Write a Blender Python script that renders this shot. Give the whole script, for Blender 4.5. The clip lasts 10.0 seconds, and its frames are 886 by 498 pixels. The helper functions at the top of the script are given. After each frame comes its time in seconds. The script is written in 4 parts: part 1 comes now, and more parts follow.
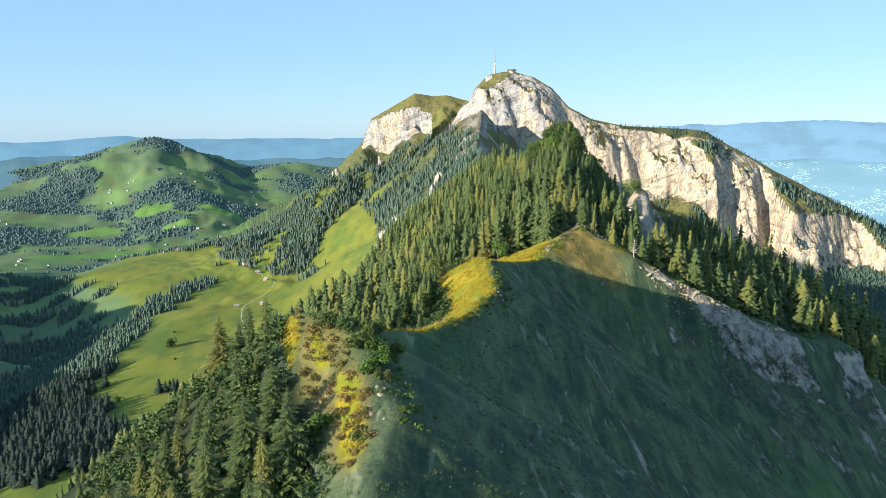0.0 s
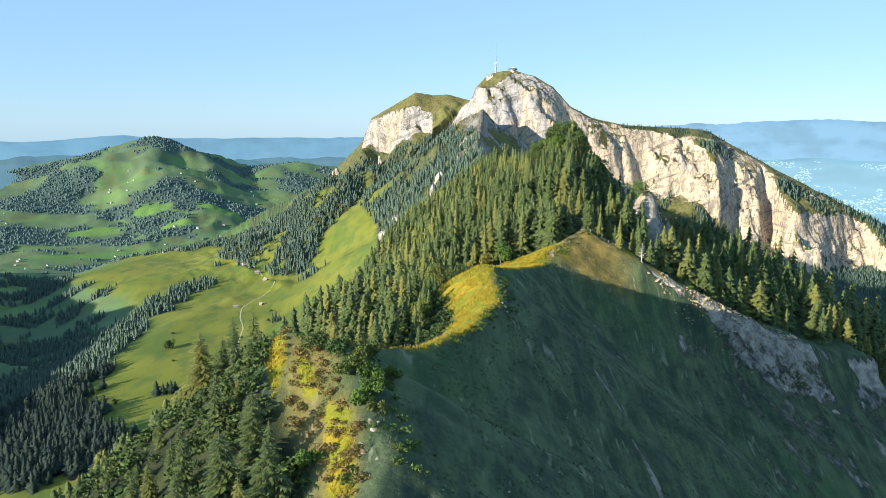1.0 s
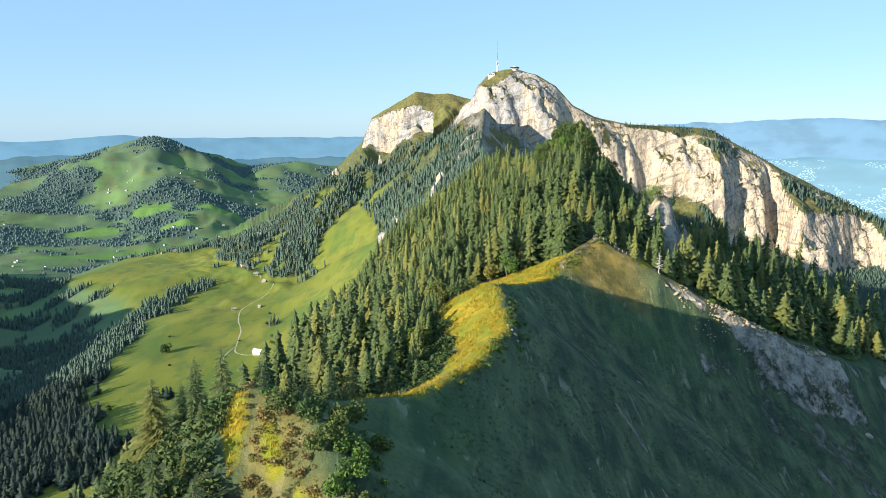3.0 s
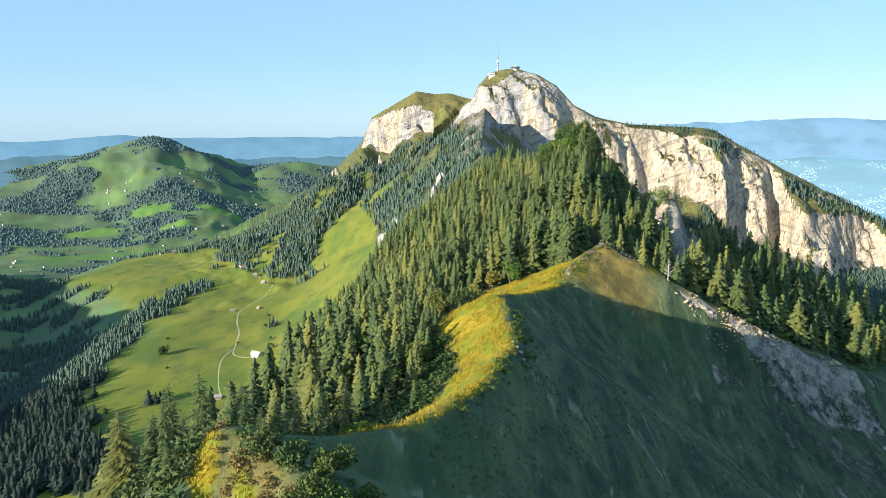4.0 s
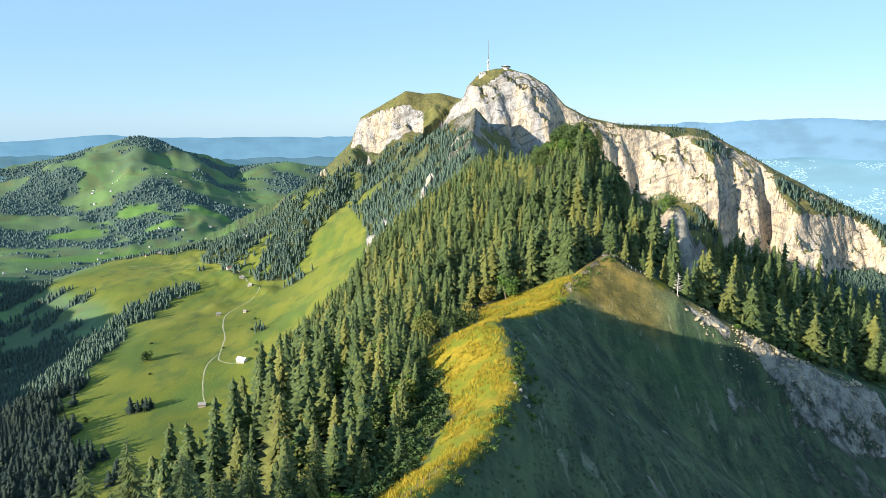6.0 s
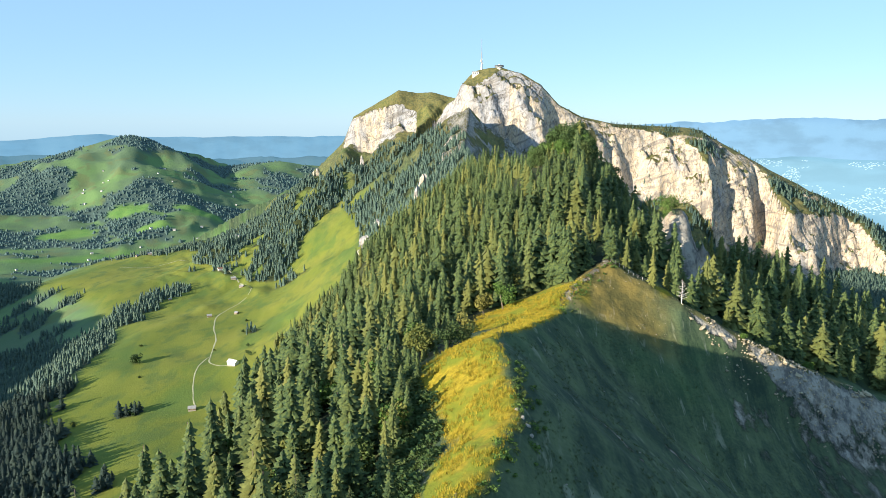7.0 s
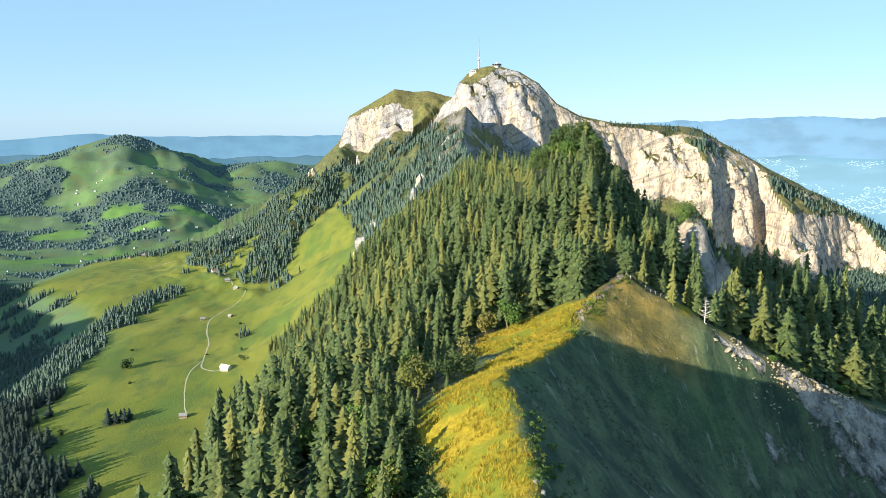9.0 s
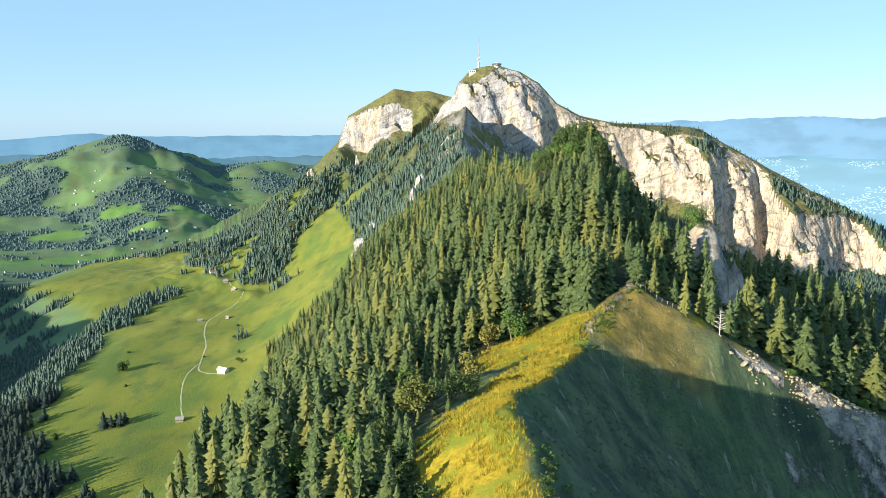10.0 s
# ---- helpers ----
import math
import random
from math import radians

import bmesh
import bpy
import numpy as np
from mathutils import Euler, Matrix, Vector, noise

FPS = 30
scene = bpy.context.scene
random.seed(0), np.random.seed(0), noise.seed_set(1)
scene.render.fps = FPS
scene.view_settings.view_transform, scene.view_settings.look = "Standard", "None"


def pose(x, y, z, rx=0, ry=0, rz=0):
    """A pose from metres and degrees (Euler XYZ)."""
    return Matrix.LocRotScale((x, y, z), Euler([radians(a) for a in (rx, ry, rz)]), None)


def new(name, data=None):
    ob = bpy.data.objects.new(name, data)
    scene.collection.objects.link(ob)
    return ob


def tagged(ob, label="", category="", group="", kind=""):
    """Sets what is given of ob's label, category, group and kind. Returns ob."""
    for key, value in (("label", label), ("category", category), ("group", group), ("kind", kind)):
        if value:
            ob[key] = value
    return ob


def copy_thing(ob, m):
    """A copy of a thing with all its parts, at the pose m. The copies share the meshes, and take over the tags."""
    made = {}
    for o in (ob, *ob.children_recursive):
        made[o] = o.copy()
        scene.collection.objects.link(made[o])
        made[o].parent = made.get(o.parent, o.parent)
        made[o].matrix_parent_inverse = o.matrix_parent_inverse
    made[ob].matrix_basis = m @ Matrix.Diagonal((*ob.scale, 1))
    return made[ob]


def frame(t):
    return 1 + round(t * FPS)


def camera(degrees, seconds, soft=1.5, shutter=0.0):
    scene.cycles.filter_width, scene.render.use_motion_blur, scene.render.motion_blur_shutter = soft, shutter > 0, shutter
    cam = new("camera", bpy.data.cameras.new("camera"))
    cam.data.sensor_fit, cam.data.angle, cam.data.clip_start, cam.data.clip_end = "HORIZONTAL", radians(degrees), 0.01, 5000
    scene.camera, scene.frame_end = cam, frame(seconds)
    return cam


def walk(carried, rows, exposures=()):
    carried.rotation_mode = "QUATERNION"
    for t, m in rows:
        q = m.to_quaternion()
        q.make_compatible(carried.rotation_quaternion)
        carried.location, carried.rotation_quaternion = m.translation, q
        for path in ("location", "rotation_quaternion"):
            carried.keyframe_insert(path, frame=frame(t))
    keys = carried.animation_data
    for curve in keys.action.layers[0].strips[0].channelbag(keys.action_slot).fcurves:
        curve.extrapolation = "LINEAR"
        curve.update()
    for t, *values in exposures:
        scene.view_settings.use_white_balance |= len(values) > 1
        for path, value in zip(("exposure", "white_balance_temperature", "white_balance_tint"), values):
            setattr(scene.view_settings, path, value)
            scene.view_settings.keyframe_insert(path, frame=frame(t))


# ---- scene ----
cam = camera(63.0, 10.0, soft=0.65)
# the drone flies straight ahead over the ridge: seconds, yaw, pitch, roll
TURNS = [
    (0.0, 0.20, -9.72, 0.0), (0.5, 0.23, -9.75, 0.0), (1.0, 0.25, -9.78, 0.0), (1.5, 0.27, -9.80, 0.02),
    (2.0, 0.28, -9.83, 0.04), (2.5, 0.31, -9.84, 0.07), (4.0, 0.35, -9.86, 0.10), (4.5, 0.33, -9.86, 0.12),
    (5.0, 0.19, -9.86, 0.12), (5.5, -0.09, -9.87, 0.08), (7.0, -0.97, -9.93, 0.02), (7.5, -1.02, -9.97, 0.0),
    (8.0, -1.06, -9.99, 0.04), (8.5, -1.14, -10.0, 0.08), (9.0, -1.23, -10.01, 0.08), (9.5, -1.27, -10.01, 0.08),
    (10.0, -1.27, -10.02, 0.06)]
walk(cam, [(t, pose(0.3 - 0.06 * t, 1.1 + 11.72 * t, -1.65 + 0.33 * t, 90 + pitch, roll, yaw)) for t, yaw, pitch, roll in TURNS],
     exposures=((0, 0.98), (10, 1.06)))

# ---- world, sun, exposure ----
SUN_FROM = Vector((-0.79, -0.61, 0.0)).normalized()
SUN_ELEV = radians(15)
world = bpy.data.worlds.new("sky")
scene.world = world
world.use_nodes = True
wn = world.node_tree
sky = wn.nodes.new("ShaderNodeTexSky")
sky.sky_type = "NISHITA"
sky.sun_disc = False
sky.sun_elevation = SUN_ELEV
sky.sun_rotation = math.atan2(SUN_FROM.x, SUN_FROM.y)
sky.altitude, sky.air_density, sky.dust_density, sky.ozone_density = 1700, 1.0, 0.4, 2.0
tone = wn.nodes.new("ShaderNodeMix")
tone.data_type, tone.blend_type = "RGBA", "MULTIPLY"
tone.inputs[0].default_value, tone.inputs[7].default_value = 1.0, (.86, 1.0, 1.12, 1)
wn.links.new(sky.outputs[0], tone.inputs[6])
veil = wn.nodes.new("ShaderNodeMix")
veil.data_type = "RGBA"
veil.inputs[0].default_value, veil.inputs[7].default_value = .68, (2.15, 3.65, 5.3, 1)
wn.links.new(tone.outputs[2], veil.inputs[6])
wn.links.new(veil.outputs[2], wn.nodes["Background"].inputs[0])
wn.nodes["Background"].inputs[1].default_value = 0.096
sun = new("sun", bpy.data.lights.new("sun", "SUN"))
sun.data.energy, sun.data.angle, sun.data.color = 5.0, radians(0.6), (1.0, 0.9, 0.74)
to_sun = SUN_FROM * math.cos(SUN_ELEV) + Vector((0, 0, math.sin(SUN_ELEV)))
sun.rotation_euler = to_sun.to_track_quat("Z", "Y").to_euler()


# ---- land: heights from ridges, valleys and noise ----
def vnoise(x, y, seed):
    """Smooth noise from -1 to 1 on arrays."""
    xi, yi = np.floor(x), np.floor(y)
    fx, fy = x - xi, y - yi
    fx, fy = fx * fx * fx * (fx * (fx * 6 - 15) + 10), fy * fy * fy * (fy * (fy * 6 - 15) + 10)
    xi, yi = xi.astype(np.int64), yi.astype(np.int64)

    def lattice(i, j):
        h = (i * 374761393 + j * 668265263 + seed * 974634777) & 0xFFFFFFFF
        h = ((h ^ (h >> 13)) * 1274126177) & 0xFFFFFFFF
        h = ((h ^ (h >> 16)) * 2246822519) & 0xFFFFFFFF
        return ((h ^ (h >> 15)) & 0xFFFF) / 32767.5 - 1.0
    a, b, c, d = lattice(xi, yi), lattice(xi + 1, yi), lattice(xi, yi + 1), lattice(xi + 1, yi + 1)
    return (a * (1 - fx) + b * fx) * (1 - fy) + (c * (1 - fx) + d * fx) * fy


def fbm(x, y, size, octaves=4, seed=0):
    total, amp = 0.0, 1.0
    for k in range(octaves):
        total = total + amp * vnoise(x / size + 17.3 * k, y / size - 9.1 * k, seed + k)
        size, amp = size / 2.03, amp * 0.5
    return total


def smax(a, b, k):
    return 0.5 * (a + b + np.sqrt((a - b) ** 2 + k * k))


def step(a, b, x):
    t = np.clip((x - a) / (b - a), 0, 1)
    return t * t * (3 - 2 * t)


def along(x, y, rows):
    """Nearest place on a polyline: distance, side (+1 right of its way), and its other columns there."""
    rows = np.array(rows, float)
    best = np.full(x.shape, 1e18)
    side = np.ones(x.shape)
    vals = np.zeros((rows.shape[1] - 2,) + x.shape)
    for p, q in zip(rows[:-1], rows[1:]):
        ex, ey = q[0] - p[0], q[1] - p[1]
        t = np.clip(((x - p[0]) * ex + (y - p[1]) * ey) / (ex * ex + ey * ey), 0, 1)
        dx, dy = x - p[0] - t * ex, y - p[1] - t * ey
        d2 = dx * dx + dy * dy
        near = d2 < best
        best = np.where(near, d2, best)
        side = np.where(near, np.where(ex * dy - ey * dx < 0, 1.0, -1.0), side)
        for k in range(len(vals)):
            vals[k] = np.where(near, p[2 + k] + t * (q[2 + k] - p[2 + k]), vals[k])
    return np.sqrt(best), side, vals


# crest of the near ridge and on to the foot of the massif: x, y, z, slope on the left, slope on the right
CREST = [
    (-30, -300, -95, .7, .6), (-16, -60, -58, .75, .6), (-10, 60, -50, .8, .62), (-7, 97, -42, .8, .62), (-11, 110, -38.5, .78, .62),
    (-15, 118, -36.6, .75, .62), (-24.5, 125, -35.2, .8, .62), (-16, 137, -41.5, .7, .66), (-5, 151, -46.3, .66, .74), (5.5, 172, -47.8, .6, .95), (13.5, 193, -47, .56, .95),
    (14, 213, -44.6, .56, .9), (12, 224, -43.6, .56, .85), (13.8, 239, -47.0, .56, .8), (21.9, 258, -51.2, .45, .85), (32.6, 284, -56.0, .36, .9), (41.4, 304.5, -58.2, .32, .85),
    (45, 312.4, -54.2, .34, .8), (53, 322, -51.2, .45, .75), (61, 330.5, -49.2, .54, .8), (63, 344, -46, .56, .95), (68, 395, -36, .56, 1.0), (79, 480, -11, .76, 1.3), (81, 512, -10, .80, 1.35),
    (84, 600, -42, .72, .9), (66, 760, -44, .7, .8), (68, 826, -36, .76, .8), (60, 1000, -74, .85, .7), (66, 1300, -66, .9, .7), (66, 1600, -48, .82, .9),
    (84, 1800, -8, .8, 1.1), (96, 1950, 38, .75, 1.2), (108, 2050, 4, .7, .9), (112, 2110, 0, .7, .8)]
# edge of the shelf with the pale rock band
BAND = [
    (61, 330.5, -49.4, .2, .75), (72, 325.5, -54.5, .15, .85), (84, 319.5, -60.6, .12, 1.0), (100, 317.5, -70, .12, 1.3), (120, 316.5, -79.5, .12, 1.4), (143, 325, -92, .12, 1.4),
    (167, 334, -102, .12, 1.2), (215, 350, -128, .15, 1.0), (320, 380, -190, .2, .8), (520, 420, -330, .2, .7)]
# wooded shoulder behind it
SHOULDER = [
    (72, 372, -50, .4, .5), (110, 402, -67, .4, .45), (160, 440, -74, .5, .45), (195, 450, -81, .6, .5), (245, 450, -113, .7, .5),
    (300, 450, -142, .7, .5), (420, 470, -222, .7, .6), (620, 500, -350, .7, .6)]
# massif crest: x, y, z, cap width, cap slope, cliff height, foot slope
MASSIF = [
    (-420, 2420, -190, 4, .5, 30, .6), (-300, 2330, -95, 4, .5, 8, .6), (-264, 2310, -62, 6, .5, 24, .6), (-232, 2300, 14, 8, .8, 74, .6),
    (-178, 2300, 46, 20, .6, 115, .6), (-95, 2300, 96, 52, .75, 80, .62), (-40, 2310, 88, 80, .8, 40, .62), (6, 2300, 90, 60, .8, 10, .62),
    (62, 2290, 74, 60, .8, 10, .62), (92, 2240, 68, 30, .8, 30, .6), (99, 2186, 114, 3, .9, 190, .6), (112, 2172, 132, 26, .9, 200, .6), (134, 2160, 145, 46, .9, 230, .6),
    (165, 2152, 150, 26, .9, 240, .6), (197, 2150, 151, 2, .8, 250, .6), (255, 2140, 134, 0, .8, 250, .6), (306, 2130, 104, 0, .8, 230, .6),
    (356, 2130, 50, 1, .8, 220, .62), (424, 2140, 16, 4, .7, 190, .62), (520, 2150, -4, 10, .6, 180, .62), (600, 2158, -8, 16, .6, 170, .62),
    (680, 2163, -12, 52, .6, 150, .62), (728, 2165, -14, 95, .6, 190, .62), (748, 2164, -18, 170, .58, 120, .62), (768, 2162, -21, 110, .55, 220, .6), (827, 2150, -57, 90, .5, 220, .62),
    (880, 2142, -86, 110, .5, 200, .62), (912, 2138, -104, 16, .6, 260, .6), (935, 2134, -117, 40, .6, 240, .6), (960, 2130, -132, 190, .5, 150, .62), (1020, 2122, -162, 150, .5, 270, .6),
    (1110, 2110, -206, 90, .5, 310, .6), (1190, 2095, -248, 45, .5, 310, .6), (1235, 2088, -274, 200, .5, 120, .6), (1330, 2080, -330, 20, .5, 260, .6), (1700, 2050, -480, 10, .5, 20, .5)]
# left lip of the alp meadow, from near to far
LIP = [(-450, 300), (-470, 600), (-500, 870), (-545, 1100), (-585, 1430), (-760, 1700), (-1000, 1910), (-1000, 2300), (-700, 2700), (-500, 3000)]

SHADE_RISE = [(-1100, 420, -205), (-1280, 700, -165), (-1500, 1150, -170), (-1720, 1600, -210)]


def land(x, y):
    """Height of the ground, rock share and forest ground for arrays of places."""
    r = np.hypot(x, y - 60)
    far = step(2600, 4700, r)
    h = -512 + 285 * far + 30 * fbm(x, y, 700, 4, 11) * (1 - .5 * far)
    # long wooded rise added out of view, to shade the valley floor at evening
    sd, _, (sz,) = along(x, y, SHADE_RISE)
    h = smax(h, sz - .5 * sd + 45 * fbm(x, y, 260, 3, 17), 40)
    # the hill across the valley
    hx, hy = x + 1533, y - 3850
    ang = np.arctan2(hy, hx)
    hd = np.sqrt((hx / np.where(hx < 0, 1.3, 1.0)) ** 2 + (hy / 1.1) ** 2) * (1 + .12 * np.sin(ang * 3 + 1) + .07 * np.sin(ang * 7))
    hill = -72 - .44 * (np.sqrt(hd ** 2 + 50 ** 2) - 50) + (10 * fbm(x, y, 260, 4, 21) + 42 * (.35 - np.abs(fbm(x, y, 330, 4, 25)))) * step(30, 300, hd)
    h = smax(h, hill, 40)
    hx, hy = x + 880, y - 4050
    h = smax(h, -205 - .3 * np.sqrt((hx / 2.2) ** 2 + hy ** 2) + 20 * fbm(x, y, 300, 4, 23), 30)
    # alp meadow
    lx = np.interp(y, [p[1] for p in LIP], [p[0] for p in LIP])
    over = lx - x + 18 * fbm(x, y, 140, 3, 5)
    over = .5 * (over + np.sqrt(over ** 2 + 80 ** 2))
    meadow = -352 - .028 * y - .42 * over - 0.00002 * np.clip(y - 2100, 0, 2000) ** 2 + 7 * fbm(x, y, 280, 3, 31)
    h = smax(h, meadow, 25)
    # massif
    d, side, (z, cap, caps, cliff, foot) = along(x, y, MASSIF)
    rib = 26 * fbm(x, y * .4, 120, 3, 41) + 14 - 34 * np.abs(fbm(x + .5 * y, y * .8, 105, 4, 45)) - 5 * np.abs(fbm(x - .6 * y, y * .9, 30, 3, 46)) + 2.5 * fbm(x, y, 10, 2, 47)
    md = d
    e = np.maximum(d + rib * step(3, 60, d), .55 * d)
    front = z - caps * np.minimum(e, cap)
    e2 = np.maximum(e - cap, 0)
    steep = 1.9 + .7 * fbm(x, z * .5 + d, 90, 3, 48)
    drop = np.minimum(e2 * steep, cliff)
    ledge = 16 + 7 * vnoise(x / 60, z * .02, 44)
    drop = drop + (5 + 4 * fbm(x, z + d, 70, 2, 49)) * np.sin((drop + .3 * x + 14 * fbm(x, d, 90, 2, 50)) / ledge * 6.283) * step(0, 12, drop) * step(0, 12, cliff - drop)
    front = front - drop - foot * np.maximum(e2 - cliff / steep, 0) + 9 * fbm(x, y, 120, 4, 51) * step(cap, cap + 150, e)
    back = z - .42 * d + 10 * fbm(x, y, 150, 4, 55) * step(20, 120, d)
    side_m = side
    mass = np.where(side > 0, front, back)
    crag = np.where(side > 0, step(.0, .04, drop / np.maximum(cliff, 1)) * (1 - step(10, 50, e2 - cliff / steep)), 0.0) * step(15, 60, cliff)
    # near ridge and its spurs
    wob = 1 + .1 * fbm(x, y, 60, 4, 61)
    d, side, _ = along(x, y, CREST)
    lower = np.interp(y, [150, 350, 600, 900, 1150, 1300, 1600, 1900, 2200], [1.3, 1.3, 1.3, 1.35, 1.2, 1.05, .95, .85, .6])
    brow = np.interp(y, [150, 300, 420, 700], [62, 72, 92, 120])
    ridge = np.full(x.shape, -9e3)
    for p, q in zip(CREST[:-1], CREST[1:]):
        ex, ey = q[0] - p[0], q[1] - p[1]
        t = np.clip(((x - p[0]) * ex + (y - p[1]) * ey) / (ex * ex + ey * ey), 0, 1)
        dx, dy = x - p[0] - t * ex, y - p[1] - t * ey
        dd = np.hypot(dx, dy)
        dd = np.sqrt((dd + (wob - 1) * np.minimum(dd, 70)) ** 2 + 3.2) - 1.8
        z, sl, sr = [p[k] + t * (q[k] - p[k]) for k in (2, 3, 4)]
        right = step(-.25, .25, (ey * dx - ex * dy) / np.hypot(ex, ey) / (dd + 1.8))
        left_z = z - sl * np.minimum(dd, brow) - lower * np.maximum(dd - brow, 0)
        right_z = z - sr * np.minimum(dd, 35) - .75 * np.maximum(dd - 35, 0)
        ridge = np.maximum(ridge, left_z + (right_z - left_z) * right)
    ridge = ridge + 1.2 * fbm(x, y, 30, 4, 65) * step(2, 25, d) + 6 * fbm(x, y, 90, 4, 66) * step(40, 120, d) * step(250, 160, d) * step(250, 700, y)
    ridge = ridge + 0.35 * fbm(x, y, 7, 3, 67)
    ridge = ridge + 19 * (.45 - np.abs(fbm(x, y, 46, 4, 68))) * step(1450, 1650, y) * step(4, 40, d) * step(280, 180, d)
    d2, side2, (z2, nl, nr) = along(x, y, BAND)
    d2w = np.sqrt((d2 * wob) ** 2 + 1.5 ** 2) - 1.5
    scarp = nr * np.minimum(d2w, 17) + .62 * np.maximum(d2w - 17, 0)
    shelf = nl * d2w + .7 * np.maximum(d2w - 70, 0)
    west = 1.2 * np.maximum(62 - x, 0)
    band = z2 - np.where(side2 > 0, scarp, shelf) - west + .8 * fbm(x, y, 9, 4, 71)
    d3, side3, (z3, ml, mr) = along(x, y, SHOULDER)
    shoulder = z3 - np.where(side3 > 0, mr, ml) * (np.sqrt(d3 ** 2 + 36) - 6) - 1.2 * np.maximum(80 - x, 0) - np.where(side2 > 0, 1.6 * d2, 0) + 2.5 * fbm(x, y, 30, 4, 75)
    kd = np.hypot((x - 102) / .85, (y - 383) / 1.3)
    knob = -34 - 2.4 * (np.sqrt((kd * (1 + .3 * fbm(x, y, 9, 3, 77))) ** 2 + 20) - 4.5) + 2.2 * fbm(x, y, 5, 3, 78)
    spur = smax(smax(band, shoulder, 3), knob, 1.5)
    near = smax(ridge, spur, 3)
    h2 = smax(mass, near, 12)
    out = smax(h, h2, 30 + 70 * step(-80, -220, x) * step(900, 1200, y) * step(2500, 2200, y))
    rock = crag * (mass > near) * step(-20, 10, mass - h)
    rock = np.maximum(rock, step(0, 3, knob - np.maximum(ridge, np.maximum(shoulder, band))) * step(-1, 2, -31 - 3 - out + 0 * kd) * (kd < 30))
    patch = np.where(side_m > 0, .62 * step(.05, .5, fbm(x, y, 70, 4, 85)), 0) * (mass > near) * (mass > h) * (x > 60)
    rock = np.maximum(rock, patch)
    cone = np.maximum(0, 1.0 * step(1440, 1520, y) * step(-.5, .1, fbm(x, y, 40, 4, 83)) * (ridge > h + 150) * (ridge > mass) * np.maximum(side > 0, step(70, 35, d)))
    rock = np.maximum(rock, cone)
    on_band = step(-24, -9, band - np.maximum(ridge, shoulder - 4)) * (side2 > 0)
    stones = on_band * step(.0, .7, fbm(x + .3 * y, y * .8, 16, 4, 81) + .85 - d2 / 90) * step(86, 116, x + 14 * fbm(x, y, 14, 3, 82))
    stones = np.maximum(stones, 1.1 * step(6.5, 2.5, d2) * (side2 > 0) * step(82, 92, x) * step(190, 150, x) * step(-.35, .15, fbm(x, y, 7, 3, 84)))
    return out, np.maximum(rock, (.52 + .26 * step(9, 4, d2)) * stones), {"near": near, "ridge": ridge, "spur": spur, "h": h, "mass": mass, "meadow": meadow, "hill": hill,
                                            "d": d, "side": side, "on_band": on_band, "cone": cone, "md": md, "lipx": lx}


# ---- materials ----
class Nodes:
    """A small writer of node materials."""

    def __init__(self, name):
        self.mat = bpy.data.materials.new(name)
        self.mat.use_nodes = True
        self.tree = self.mat.node_tree
        self.bsdf = self.tree.nodes["Principled BSDF"]
        self.bsdf.inputs["Specular IOR Level"].default_value = .25
        self.pos = self.node("ShaderNodeNewGeometry").outputs["Position"]

    def node(self, kind, **values):
        n = self.tree.nodes.new(kind)
        for key, value in values.items():
            setattr(n, key, value)
        return n

    def put(self, socket, value):
        if isinstance(value, bpy.types.NodeSocket):
            self.tree.links.new(value, socket)
        elif isinstance(value, tuple):
            socket.default_value = (*value, 1) if len(value) == 3 and len(socket.default_value) == 4 else value
        else:
            socket.default_value = value

    def scaled(self, sx, sy, sz, source=None):
        m = self.node("ShaderNodeVectorMath", operation="MULTIPLY")
        self.put(m.inputs[0], source or self.pos)
        m.inputs[1].default_value = (sx, sy, sz)
        return m.outputs[0]

    def noise(self, size, detail=4.0, source=None, rough=.55, warp=0.0):
        n = self.node("ShaderNodeTexNoise")
        self.put(n.inputs["Vector"], source or self.pos)
        n.inputs["Scale"].default_value, n.inputs["Detail"].default_value = 1 / size, detail
        n.inputs["Roughness"].default_value, n.inputs["Distortion"].default_value = rough, warp
        return n.outputs["Fac"]

    def ramp(self, x, a, b, lo=0.0, hi=1.0):
        m = self.node("ShaderNodeMapRange", interpolation_type="SMOOTHSTEP")
        self.put(m.inputs[0], x)
        for k, v in enumerate((a, b, lo, hi)):
            m.inputs[1 + k].default_value = v
        return m.outputs[0]

    def mix(self, f, a, b):
        m = self.node("ShaderNodeMix", data_type="RGBA")
        self.put(m.inputs[0], f)
        self.put(m.inputs[6], a)
        self.put(m.inputs[7], b)
        return m.outputs[2]

    def math(self, op, a, b=0.0):
        m = self.node("ShaderNodeMath", operation=op)
        self.put(m.inputs[0], a)
        self.put(m.inputs[1], b)
        return m.outputs[0]

    def attr(self, name):
        return self.node("ShaderNodeAttribute", attribute_name=name).outputs["Fac"]

    def chance(self):
        return self.node("ShaderNodeObjectInfo").outputs["Random"]

    def bump(self, height, strength=.5, distance=.3):
        b = self.node("ShaderNodeBump")
        b.inputs["Strength"].default_value, b.inputs["Distance"].default_value = strength, distance
        self.put(b.inputs["Height"], height)
        self.tree.links.new(b.outputs[0], self.bsdf.inputs["Normal"])
        return self

    def done(self, colour, rough=.9, metal=0.0):
        self.put(self.bsdf.inputs["Base Color"], colour)
        self.put(self.bsdf.inputs["Roughness"], rough)
        self.bsdf.inputs["Metallic"].default_value = metal
        return self.mat


